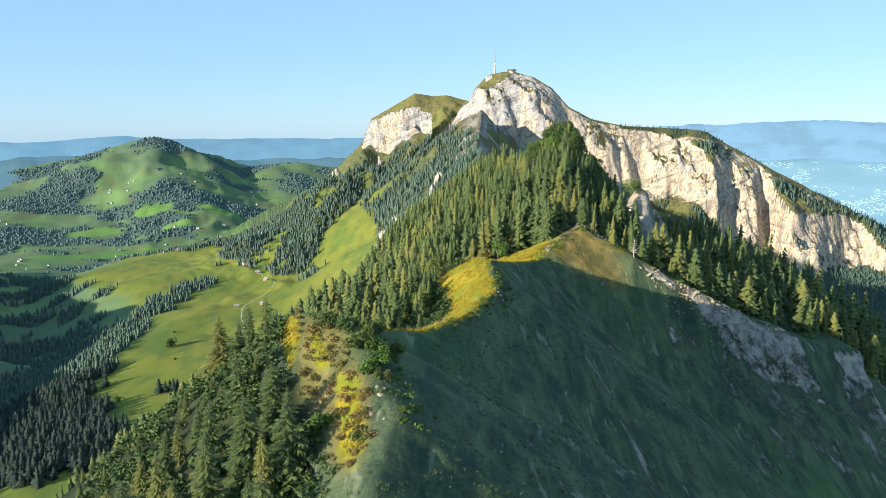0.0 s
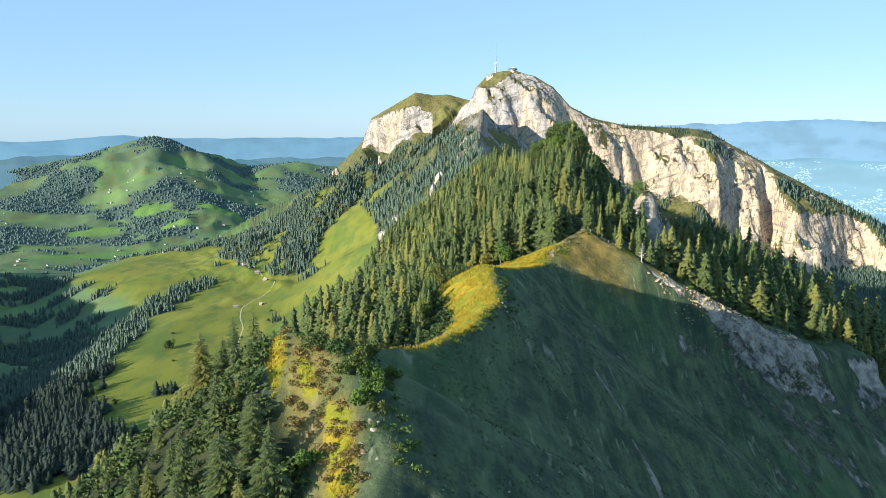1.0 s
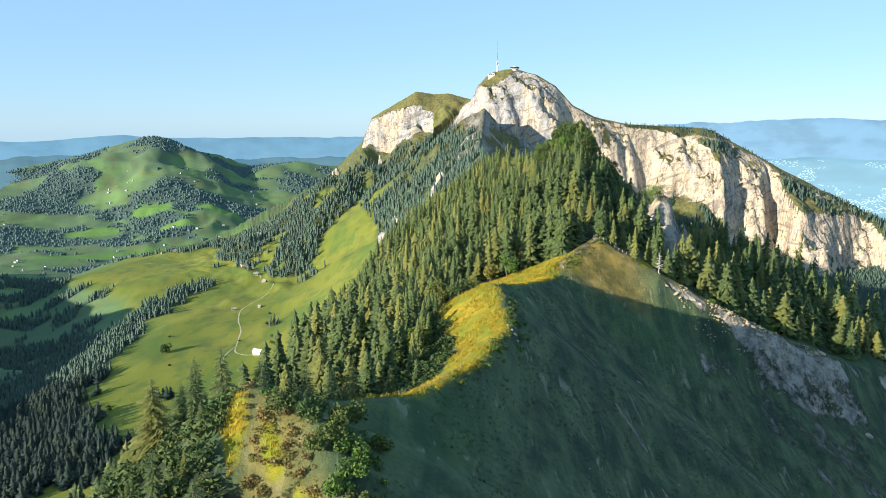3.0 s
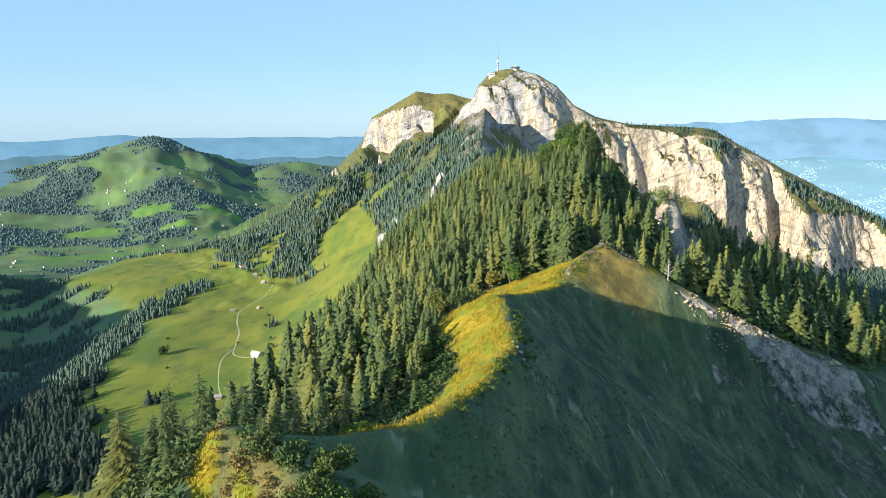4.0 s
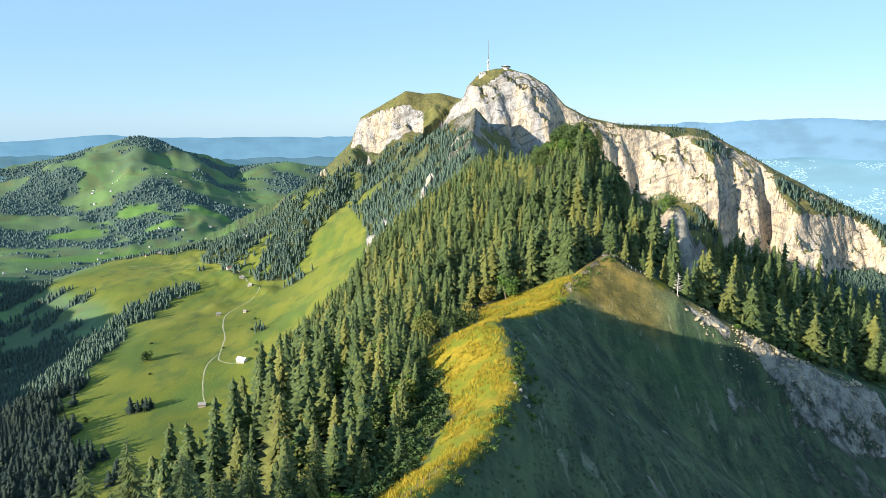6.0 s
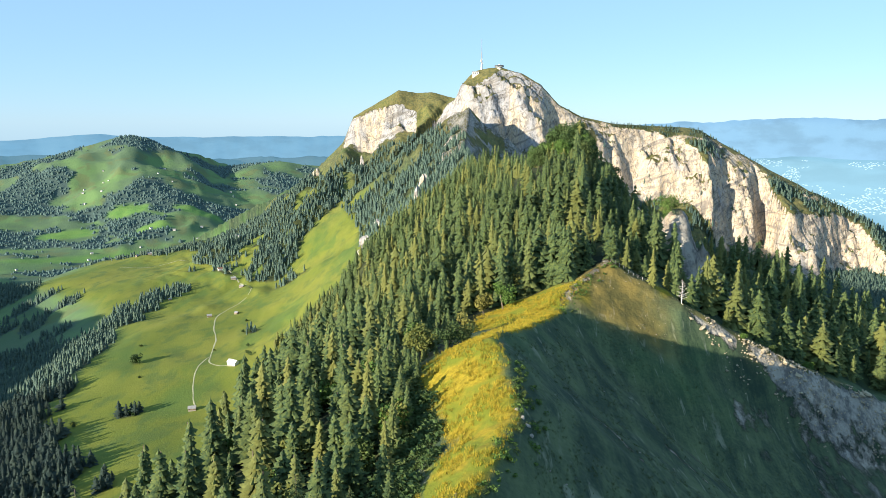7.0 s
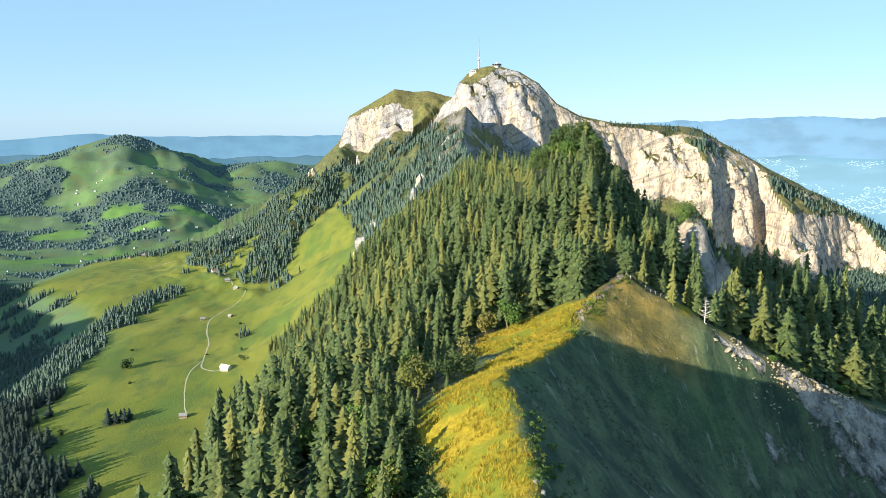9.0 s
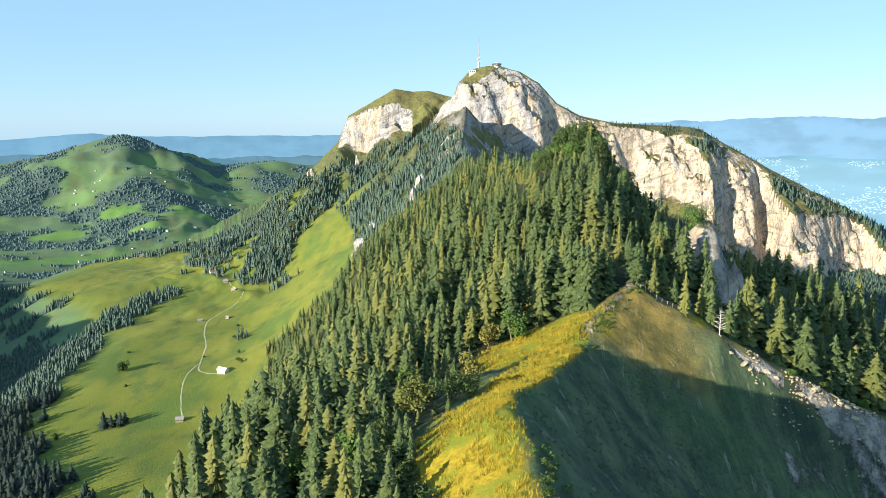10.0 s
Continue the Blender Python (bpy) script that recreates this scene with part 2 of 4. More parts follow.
def plain(name, a, b, size, rough=.85, metal=0.0, bump=.2):
    """Two tones mixed by noise at two scales."""
    n = Nodes(name)
    f = n.math("ADD", n.math("MULTIPLY", n.noise(size, 3), .6), n.math("MULTIPLY", n.noise(size / 9, 3), .4))
    return n.bump(f, bump, size * .05).done(n.mix(n.ramp(f, .35, .65), a, b), rough, metal)


def rock_colour(n):
    tall = n.scaled(1, 1, .3)
    # warm fresh faces, more of them in the eastern beds, among grey weathered ones
    side = n.node("ShaderNodeSeparateXYZ")
    n.put(side.inputs[0], n.pos)
    warm = n.math("ADD", n.noise(75, 6, tall, .6, .8), n.math("ADD", n.ramp(side.outputs[0], 200, 420, -.03, .14), n.ramp(side.outputs[1], 900, 500, 0, .14)))
    pale = n.mix(n.ramp(warm, .46, .60), (.35, .345, .345), (.56, .44, .30))
    pale = n.mix(n.ramp(n.noise(9, 6, n.scaled(1, 1, .5), .7), .45, .62, 0, .6), pale, (.50, .47, .43))
    stain = n.ramp(n.noise(22, 8, tall, .72, 1.4), .51, .60)
    col = n.mix(n.math("MULTIPLY", stain, .75), pale, (.19, .175, .16))
    beds = n.node("ShaderNodeVectorRotate", rotation_type="Y_AXIS")
    n.put(beds.inputs["Vector"], n.pos)
    beds.inputs["Angle"].default_value = .42
    seam = n.ramp(n.noise(13, 6, n.scaled(.12, .12, 1, beds.outputs[0]), .6, .5), .54, .62)
    col = n.mix(n.math("MULTIPLY", seam, .75), col, (.20, .18, .155))
    crack = n.ramp(n.math("ABSOLUTE", n.math("SUBTRACT", n.noise(40, 6, n.scaled(1, 1, .5), .6, 1.0), .5)), 0.0, .016, 1, 0)
    fine = n.ramp(n.math("ABSOLUTE", n.math("SUBTRACT", n.noise(12, 6, n.scaled(1, 1, .4), .62, .8), .5)), 0.0, .02, 1, 0)
    col = n.mix(n.math("MULTIPLY", fine, .5), col, (.12, .105, .09))
    return n.mix(n.math("MULTIPLY", crack, .85), col, (.07, .065, .06))


def ground_material():
    n = Nodes("ground_cover")
    fine, mid, broad = n.noise(.9, 5, rough=.7), n.noise(7, 5), n.noise(70, 4)
    streak = n.noise(5, 4, n.scaled(1, .25, .12), .65, .5)
    shade = n.math("ADD", n.math("MULTIPLY", fine, .25), n.math("ADD", n.math("MULTIPLY", mid, .25), n.math("MULTIPLY", streak, .5)))
    alpine = n.mix(n.ramp(shade, .38, .64), (.023, .045, .028), (.094, .128, .060))
    alpine = n.mix(n.ramp(broad, .45, .7, 0, .6), alpine, (.062, .130, .040))
    thread = n.ramp(n.noise(2.2, 3, n.scaled(1, .22, .10), .6, .8), .58, .68)
    alpine = n.mix(n.math("MULTIPLY", thread, n.ramp(n.noise(18, 4), .42, .6, .05, .85)), alpine, (.18, .20, .135))
    alpine = n.mix(n.attr("dry"), alpine, n.mix(n.math("MULTIPLY", n.ramp(n.noise(3.2, 5, n.scaled(1, .5, .3), .68, .8), .57, .66), .45), n.mix(n.ramp(mid, .35, .65), (.120, .102, .030), (.255, .182, .046)), (.38, .30, .17)))
    gold = n.mix(n.ramp(fine, .35, .65), (.225, .172, .012), (.36, .265, .020))
    gold = n.mix(n.ramp(mid, .38, .58), gold, (.165, .185, .016))
    big = n.noise(160, 4)
    pasture = n.mix(n.ramp(big, .35, .65), (.134, .165, .021), (.188, .197, .029))
    pasture = n.mix(n.ramp(n.noise(26, 5, n.scaled(1, .5, 1)), .48, .68, 0, .7), pasture, (.075, .12, .028))
    pasture = n.mix(n.ramp(n.noise(75, 5, n.scaled(1, .45, 1), .6, .6), .50, .64, 0, .75), pasture, (.085, .140, .026))
    pasture = n.mix(n.ramp(n.noise(6, 4), .55, .75, 0, .35), pasture, (.10, .12, .03))
    # valley and hill greens, with some bluish distance haze mixed into the colour
    hazed_lush = n.mix(n.ramp(n.noise(200, 5), .4, .62), (.086, .140, .072), (.120, .205, .072))
    hazed_lush = n.mix(n.ramp(n.noise(90, 4), .52, .60, 0, .6), hazed_lush, (.115, .135, .055))
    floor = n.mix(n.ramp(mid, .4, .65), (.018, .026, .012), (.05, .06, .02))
    col = n.mix(n.attr("pasture"), alpine, pasture)
    col = n.mix(n.attr("hazed_lush"), col, hazed_lush)
    col = n.mix(n.attr("field"), col, n.mix(n.ramp(n.noise(40, 4), .4, .6), (.105, .215, .050), (.130, .235, .055)))
    col = n.mix(n.attr("gold"), col, gold)
    # far wood floor in the same hazed tone as its trees
    floor = n.mix(n.attr("hazed_lush"), floor, (.055, .090, .080))
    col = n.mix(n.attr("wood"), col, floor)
    up = n.node("ShaderNodeSeparateXYZ")
    n.put(up.inputs[0], n.node("ShaderNodeNewGeometry").outputs["Normal"])
    edge = n.math("ADD", n.attr("rock"), n.math("MULTIPLY", n.math("SUBTRACT", n.noise(9, 6, rough=.7), .5), 1.2))
    flat = n.math("ADD", up.outputs[2], n.math("MULTIPLY", n.math("SUBTRACT", n.noise(14, 5, rough=.65), .5), .35))
    bare = n.math("MULTIPLY", n.ramp(edge, .42, .55), n.ramp(flat, .82, .68))
    bare = n.math("MAXIMUM", bare, n.math("MULTIPLY", n.math("MULTIPLY", n.ramp(edge, .5, .8), n.attr("scree")), n.ramp(n.noise(5, 6, n.scaled(1, .6, .45), .72, .6), .43, .55)))
    col = n.mix(bare, col, n.mix(n.math("MULTIPLY", n.attr("scree"), .8), rock_colour(n), n.mix(n.ramp(n.noise(5, 6, rough=.7), .38, .62), (.12, .125, .12), (.44, .41, .35))))
    high = n.math("ADD", n.math("MULTIPLY", fine, .25), n.math("ADD", n.math("MULTIPLY", n.noise(3, 6), .6),
                  n.math("MULTIPLY", n.math("ADD", n.math("MULTIPLY", n.noise(24, 9, n.scaled(1, 1, .45), .72, .4), 9), n.math("MULTIPLY", n.noise(60, 3, n.scaled(.3, .3, 3.2), .6, .5), 9)), bare)))
    n.bump(high, .75, 1.2)
    return n.done(col, .95)


def leaf_material(name, a, b, c, size=.8):
    """Foliage in three tones; each tree or bush leans to one of them."""
    n = Nodes(name)
    who = n.math("FRACT", n.math("ADD", n.attr("tint"), n.chance()))
    col = n.mix(n.ramp(n.noise(size, 3), .35, .65), a, b)
    col = n.mix(n.ramp(who, .55, 1.0, 0, .75), col, c)
    n.bsdf.inputs["Subsurface Weight"].default_value = 0
    return n.done(col, .75)


GROUND = ground_material()
# darkened spruce copy for the lip belt, valley shade put into the colour
SHADESPRUCE = leaf_material("shaded_belt_needles", (.015, .030, .027), (.030, .050, .038), (.042, .062, .040), 6)
# two paler, bluer copies of the spruce green, distance haze put into them
HAZYSPRUCE = leaf_material("hazed_slope_needles", (.054, .094, .076), (.082, .126, .094), (.100, .142, .090), 6)
FARHAZYSPRUCE = leaf_material("hazed_far_needles", (.074, .126, .118), (.090, .146, .130), (.100, .156, .118), 6)
SPRUCE = leaf_material("spruce_needles", (.036, .066, .028), (.112, .146, .042), (.190, .188, .046), .7)
BROADLEAF = leaf_material("broad_leaves", (.05, .10, .018), (.10, .17, .03), (.09, .11, .03), .5)
BARK = plain("bark", (.10, .075, .055), (.20, .16, .13), .4, .95, bump=.6)
DEADWOOD = plain("bleached_wood", (.45, .42, .38), (.62, .58, .52), .5, .9, bump=.4)
STRAW = leaf_material("dry_grass", (.255, .20, .018), (.42, .31, .03), (.20, .235, .02), 2.5)
GREENGRASS = leaf_material("green_grass", (.055, .085, .035), (.085, .115, .045), (.10, .12, .05), 2.5)
PALESTONE = plain("cream_limestone", (.26, .215, .14), (.50, .42, .29), .9, .9, bump=.5)
LIMESTONE = plain("limestone", (.20, .185, .16), (.42, .375, .31), .7, .9, bump=.5)


# ---- ground ----
def mesh_from(name, verts, faces, mat, floats=()):
    """A mesh from arrays of corners and equal-sided faces; floats: named values at the corners."""
    me = bpy.data.meshes.new(name)
    n, k = faces.shape
    me.vertices.add(len(verts))
    me.vertices.foreach_set("co", np.ascontiguousarray(verts, dtype=np.float32).ravel())
    me.loops.add(n * k)
    me.loops.foreach_set("vertex_index", np.ascontiguousarray(faces, dtype=np.int32).ravel())
    me.polygons.add(n)
    me.polygons.foreach_set("loop_start", np.arange(0, n * k, k, dtype=np.int32))
    for key, values in floats:
        me.attributes.new(key, "FLOAT", "POINT").data.foreach_set("value", np.ascontiguousarray(values, dtype=np.float32).ravel())
    me.update(calc_edges=True)
    me.materials.append(mat)
    return me


def spot(x, y, rows, soft=.35):
    """Share of the nearest of some ellipses: x, y, half length, half width, heading in degrees."""
    best = np.zeros(np.shape(x))
    for cx, cy, a, b, turn in rows:
        c, s = math.cos(radians(turn)), math.sin(radians(turn))
        u, v = ((x - cx) * c + (y - cy) * s) / a, (-(x - cx) * s + (y - cy) * c) / b
        best = np.maximum(best, step(1 + soft, 1 - soft, np.sqrt(u * u + v * v)))
    return best


# open golden grass along the crest, clearings and woods: x, y, half length, half width, heading
GOLD = [(-2, 168, 27, 6.0, 62), (5, 186, 14, 6.0, 62), (35, 297, 20, 10, 64), (22, 266, 20, 9, 64), (7, 207, 17, 6.5, 95), (7, 230, 18, 10, 90), (27, 309, 17, 8, 10), (32, 318, 17, 9, 15), (24, 280, 16, 7, 62), (-26.3, 121, 6, 1.3, 100), (-20.5, 116, 4, .9, 112), (-13.4, 100, 9, 1.7, 99), (-15.5, 107, 3, 1, 110),
        (79, 326, 5, 4, -20), (-39, 278, 14, 5.5, 85), (64, 806, 14, 34, 0), (-16, 384, 10, 6, 80)]
# mown fields in the valley, brighter than the pastures round them
FIELDS = [(-1180, 2640, 340, 46, 24), (-830, 2640, 120, 50, 20), (-1250, 3080, 90, 60, 10), (-1420, 2900, 120, 45, 25), (-980, 3120, 110, 45, -10), (-1100, 2920, 70, 40, 20)]
COPSES = [(-1020, 2450, 340, 60, 14), (-1010, 1640, 130, 70, 35), (-760, 1230, 80, 50, 70), (-650, 1130, 70, 45, 75), (-930, 1490, 70, 60, 45), (-1110, 1880, 110, 60, 20), (-690, 980, 130, 60, 80), (-600, 900, 90, 45, 80),
          (-300, 1960, 120, 40, 20), (-260, 1700, 110, 40, 50), (-420, 2200, 180, 50, 10), (-940, 2300, 380, 72, -16), (-1250, 2560, 300, 40, -12),
          (-505, 870, 60, 45, 0), (-420, 800, 62, 22, 60), (-374, 770, 42, 20, 30), (-900, 1650, 40, 14, 60), (-870, 1730, 60, 26, 50), (-790, 1560, 46, 16, 60), (-830, 1500, 50, 16, 70), (-960, 1790, 60, 16, 40), (-535, 1794, 12, 9, 0), (-598, 1864, 14, 8, 0), (-320, 1315, 20, 12, 30), (-404, 1003, 16, 9, 30)]
BELT = [(-470, 800, 0), (-530, 900, 0), (-580, 1020, 0), (-600, 1150, 0), (-612, 1300, 0), (-638, 1450, 0), (-620, 1580, 0), (-600, 1700, 0)]


# bare earth and gravel: the gully behind the knoll, slips on the shady face
SCARS = [(99, 352, 22, 2.6, 78), (104, 372, 9, 4, 80), (44, 197, 7, .9, -60), (50, 168, 13, 1.1, -72), (38, 222, 8, .7, -50), (58, 215, 6, .7, -60),
         (62, 246, 9, 1.0, -40), (70, 262, 10, 1.2, -35)]


def woods(x, y, z, info):
    """Share of wooded ground."""
    lumps = fbm(x, y, 45, 4, 91)
    left = info["side"] < 0
    d = np.where(left, info["d"], -info["d"])
    # along the near ridge: the tree line starts a little under the crest and runs down to the meadow
    start = np.interp(y, [60, 95, 112, 124, 150, 175, 205, 226, 245, 262, 285, 305, 314, 320, 330, 345, 380, 560, 640, 700],
                      [14, 11, 9, 10, 9, 14, 15, 15, 13, 16, 22, 28, 22, 9, 3, -12, -42, -70, -10, -4])
    low = np.interp(y, [0, 700, 1000, 1150, 1350, 1600, 2000], [-262, -282, -325, -335, -225, -235, -200]) + 12 * lumps
    slope = step(-1.5, 1.5, d - start - 1.5 * lumps) * step(-8, 8, z - low)
    slope = slope * np.where(y > 1250, step(-.35, .1, lumps + .35 - .0003 * (y - 1250)), 1.0)
    slope = slope * np.where(y > 1480, .95 * step(10, -30, z), 1.0) * (y > 30) * (y < 2150) * (1 - step(-.6, -.75, fbm(x, y, 19, 3, 93)) * (y < 345))
    # the shoulder with single trees
    band = info["spur"] > info["ridge"] - 1
    shelf = step(4, 10, (y - np.interp(x, [61, 72, 84, 100, 120, 143, 167, 215, 320, 520], [334, 330, 325, 323, 322, 330, 339, 356, 386, 426]))) * band * (x > 74)
    # valley and hill
    hillside = (z < -60) & (info["h"] > info["mass"]) & (info["h"] > info["near"])
    out = x < info["lipx"] - 10
    big = fbm(x, y * 1.6, 300, 4, 96) + .3 * fbm(x, y * 2.2, 110, 3, 98) + .06 * step(2700, 3000, y)
    u = info["lipx"] - x
    cap = (np.hypot((x + 1440) / 1.6, y - 3880) < 150) & (x > -1540)
    valley = hillside * out * step(.10, .26, big + np.where(cap, .45, 0) + step(1900, 1500, y) * step(20, 80, u) * .5 - step(2700, 3300, y) * .06)
    valley = valley * (1 - step(1350, 1480, y) * step(2350, 2200, y) * step(190, 90, u))
    valley = np.maximum(valley, hillside * (x > 200) * (y < 2700))
    belt = step(66, 52, along(x, y, BELT)[0] + 26 * lumps + .04 * (y - 1000))
    valley = np.maximum(valley, belt)
    copse = spot(x, y, COPSES, .3) * step(-.35, .0, lumps + .1) * (info["h"] > info["near"] - 30)
    foot = (info["mass"] > info["h"] - 5) * (info["mass"] >= info["near"]) * (info["side"] < 2) * step(-.1, .1, lumps + .5) * (y < 2290) * (z < 0) * step(110, 150, info["md"] + np.where(x > 100, -70, 0))
    top = (info["mass"] > info["h"]) * step(470, 540, x + 40 * lumps) * step(830, 780, x) * (np.abs(y - 2150) < 48) * step(-.35, .0, lumps)
    scrub = (info["mass"] > info["h"]) * (info["mass"] > info["near"]) * step(330, 420, x) * (info["md"] < 170) * step(.18, .32, fbm(x, y, 75, 4, 103))
    east_end = (info["mass"] > info["h"]) * step(1215, 1245, x + 20 * lumps) * (info["md"] < 330) * step(-.5, -.2, lumps)
    hanging = (info["mass"] > info["near"]) * spot(x, y, [(985, 2060, 52, 50, 0), (742, 2090, 26, 60, 0)], .3) * step(-.5, 0, lumps)
    w = np.maximum.reduce([.9 * east_end, .9 * hanging, slope * (1 - spot(x, y, SCARS, .3)) * 1.0, shelf * .36 * (1 - spot(x, y, SCARS[:2], .3)), valley * 1.0, copse, foot * .9, top * .95, scrub * .8])
    return w * (1 - spot(x, y, FIELDS, .2)) * (1 - spot(x, y, GOLD, .2)) * (1 - .95 * info["rock"])


def brink(y, d, side):
    """The golden grass ends where the shady face breaks off."""
    return 1 - step(.3, 1.8, d) * (side > 0) * step(138, 150, y) * step(312, 307, y)


def cover(x, y, z, info):
    wood = woods(x, y, z, info)
    gold = brink(y, info["d"], info["side"]) * np.clip(spot(x, y, GOLD, .3) + .8 * fbm(x, y, 5, 4, 99) * (spot(x, y, GOLD, .6) > .05) * (spot(x, y, GOLD, .3) < .97), 0, 1)
    open_field = (info["h"] > info["near"] - 6) & (info["h"] > info["mass"] - 6)
    back = step(2420, 2240, y)
    near_field = np.maximum(open_field * step(-60, 20, x - info["lipx"]) * back, (y > 1200) * (info["side"] < 0) * step(5, 40, info["d"]) * step(-110, -200, z) * back)
    hazed_lush = open_field * (1 - step(-60, 20, x - info["lipx"]) * back)
    dry = np.clip(np.maximum(np.maximum(step(-150, -20, z) * step(700, 1300, y), .6 * step(-345, -260, z) * step(1750, 2000, y) * (y < 2400)), .9 * (info["mass"] > info["h"]) * (info["mass"] > info["near"]) * (x > 300)) + step(.1, 0, np.abs(x - 60) / 400) * step(302, 312, y + .12 * (x - 45)) * step(342, 334, y) * step(40, 47, x) * step(84, 72, x), 0, 1)
    dry = dry * np.where(y > 700, .5, 1.0)
    dry = np.maximum(dry, .8 * spot(x, y, [(98, 321, 24, 4.5, -6), (130, 324, 22, 4, 24)], .5))
    dry = np.maximum(dry, .6 * spot(x, y, [(-19.5, 114, 13, 4.2, 108), (-14, 101, 12, 3, 100)], .5))
    return wood, gold, near_field * (1 - dry), hazed_lush * 1.0, dry


def grid_rows():
    rows, r = [.2, 5.0, 10.0, 15.0, 20.0], 24.0
    while r < 4880:
        rows.append(r)
        r = r + 3.4 if 1900 < r < 2340 else r * 1.0088
    return np.array(rows)


front = np.arange(-36.5, 36.5, .155)
R, A = np.meshgrid(grid_rows(), np.radians(np.concatenate([front, np.arange(38, 322, 3.5)])), indexing="ij")
GX, GY = R * np.sin(A), 20 + R * np.cos(A)
GZ, ROCK, INFO = land(GX, GY)
INFO["rock"] = ROCK
wood, gold, pasture, hazed_lush, dry = cover(GX, GY, GZ, INFO)
TROD = .9 * step(2.2, .7, np.abs(INFO["d"] - .5)) * step(303, 308, GY) * step(338, 330, GY)
count, wide = R.shape
number = np.arange(count * wide).reshape(count, wide)
beside = np.roll(number, -1, axis=1)
quads = np.stack([number[1:], beside[1:], beside[:-1], number[:-1]], -1).reshape(-1, 4)
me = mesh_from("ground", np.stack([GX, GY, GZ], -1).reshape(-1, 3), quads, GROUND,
               (("dry", dry), ("rock", np.maximum(ROCK, np.maximum(spot(GX, GY, SCARS, .4), TROD))), ("wood", wood), ("gold", gold), ("pasture", pasture), ("hazed_lush", hazed_lush), ("field", spot(GX, GY, FIELDS, .2) * hazed_lush), ("scree", np.maximum(np.maximum(INFO["on_band"], INFO["cone"]), np.maximum(spot(GX, GY, SCARS, .5), TROD)))))
me.shade_smooth()
ground = tagged(new("ground", me), "grassy limestone ridge with alp meadows, woods and pale cliffs", "terrain", kind="structure")
del TROD, R, A, GX, GY, GZ, ROCK, INFO, wood, gold, pasture, hazed_lush, quads, number, beside


def ground_at(x, y):
    xa, ya = np.atleast_1d(np.asarray(x, float)), np.atleast_1d(np.asarray(y, float))
    z, rk, info = land(xa, ya)
    info["rock"] = rk
    return z, info


def height(x, y):
    return float(ground_at(x, y)[0][0])


# ---- trees ----
def part(name, bm, material, parent, label=""):
    me = bpy.data.meshes.new(name)
    bm.to_mesh(me)
    bm.free()
    me.materials.append(material)
    ob = new(name, me)
    ob.parent = parent
    return tagged(ob, label)


def spruce_fine(rng):
    """Crown of a near spruce of height 1: boughs as feathers of drooping twigs."""
    v, f = [], []
    levels = 30
    for i in range(levels):
        t = .04 + .94 * (i / (levels - 1)) ** .92
        reach = (.2 * (1 - t) ** .66 + .008) * rng.uniform(.75, 1.2)
        n = int(6 + 8 * (1 - t))
        turn = rng.uniform(0, 6.28)
        for k in range(n):
            a = turn + 6.283 * k / n + rng.uniform(-.3, .3)
            ln = reach * rng.uniform(.6, 1.2)
            out = np.array((math.cos(a), math.sin(a), -rng.uniform(.12, .4)))
            across = np.array((-math.sin(a), math.cos(a), 0))
            base = np.array((0, 0, t + rng.uniform(-.012, .012)))
            for s in (.3, .52, .74, .92):
                root = base + out * ln * s
                for way in (-1, 1):
                    tw = ln * (.46 - .24 * s) * rng.uniform(.7, 1.3)
                    tip = root + across * way * tw + out * tw * .55 - np.array((0, 0, tw * rng.uniform(.25, .7)))
                    b = len(v)
                    v += [root - out * ln * .13, root + out * ln * .1, tip]
                    f.append((b, b + 1, b + 2))
            b = len(v)
            v += [base + out * ln * .55 + across * ln * .09, base + out * ln * .55 - across * ln * .09, base + out * ln * 1.04]
            f.append((b, b + 1, b + 2))
    return np.array(v), np.array(f)


def spruce_mid(rng, levels, boughs):
    """Crown of a spruce of height 1 for the middle distance: ragged whorls of drooping boughs, each folded along its rib."""
    v, f = [], []
    bend = rng.uniform(-.025, .025, 2)
    full = rng.uniform(.8, 1.15)
    for i in range(levels):
        t = .07 + .86 * (i / (levels - 1)) ** .93
        reach = full * (.20 * (1 - t) ** .7 + .012) * rng.uniform(.7, 1.2)
        n = max(4, int(boughs * (.65 + .6 * (1 - t))))
        turn = rng.uniform(0, 6.28)
        for k in range(n):
            if rng.uniform() < .1:
                continue
            a = turn + 6.283 * k / n + rng.uniform(-.35, .35)
            ln = reach * rng.uniform(.55, 1.3)
            w = 1.9 * reach / n * rng.uniform(.8, 1.4) + .006
            ca, sa = math.cos(a), math.sin(a)
            z0 = t + rng.uniform(-.02, .02)
            ox, oy = bend * t
            b = len(v)
            for u, side, dz in ((0, 0, .8 / levels), (ln, 0, -.35 * ln), (ln * .62, w, -.42 * ln - .012), (ln * .62, -w, -.42 * ln - .012)):
                v.append((ox + ca * u - sa * side, oy + sa * u + ca * side, z0 + dz))
            f += [(b, b + 2, b + 1), (b, b + 1, b + 3)]
    b = len(v)
    v += [(bend[0] + .012, bend[1], .9), (bend[0] - .006, bend[1] + .011, .9), (bend[0] - .006, bend[1] - .011, .9), (bend[0], bend[1], 1.0)]
    f += [(b, b + 1, b + 3), (b + 1, b + 2, b + 3), (b + 2, b, b + 3)]
    return np.array(v), np.array(f)


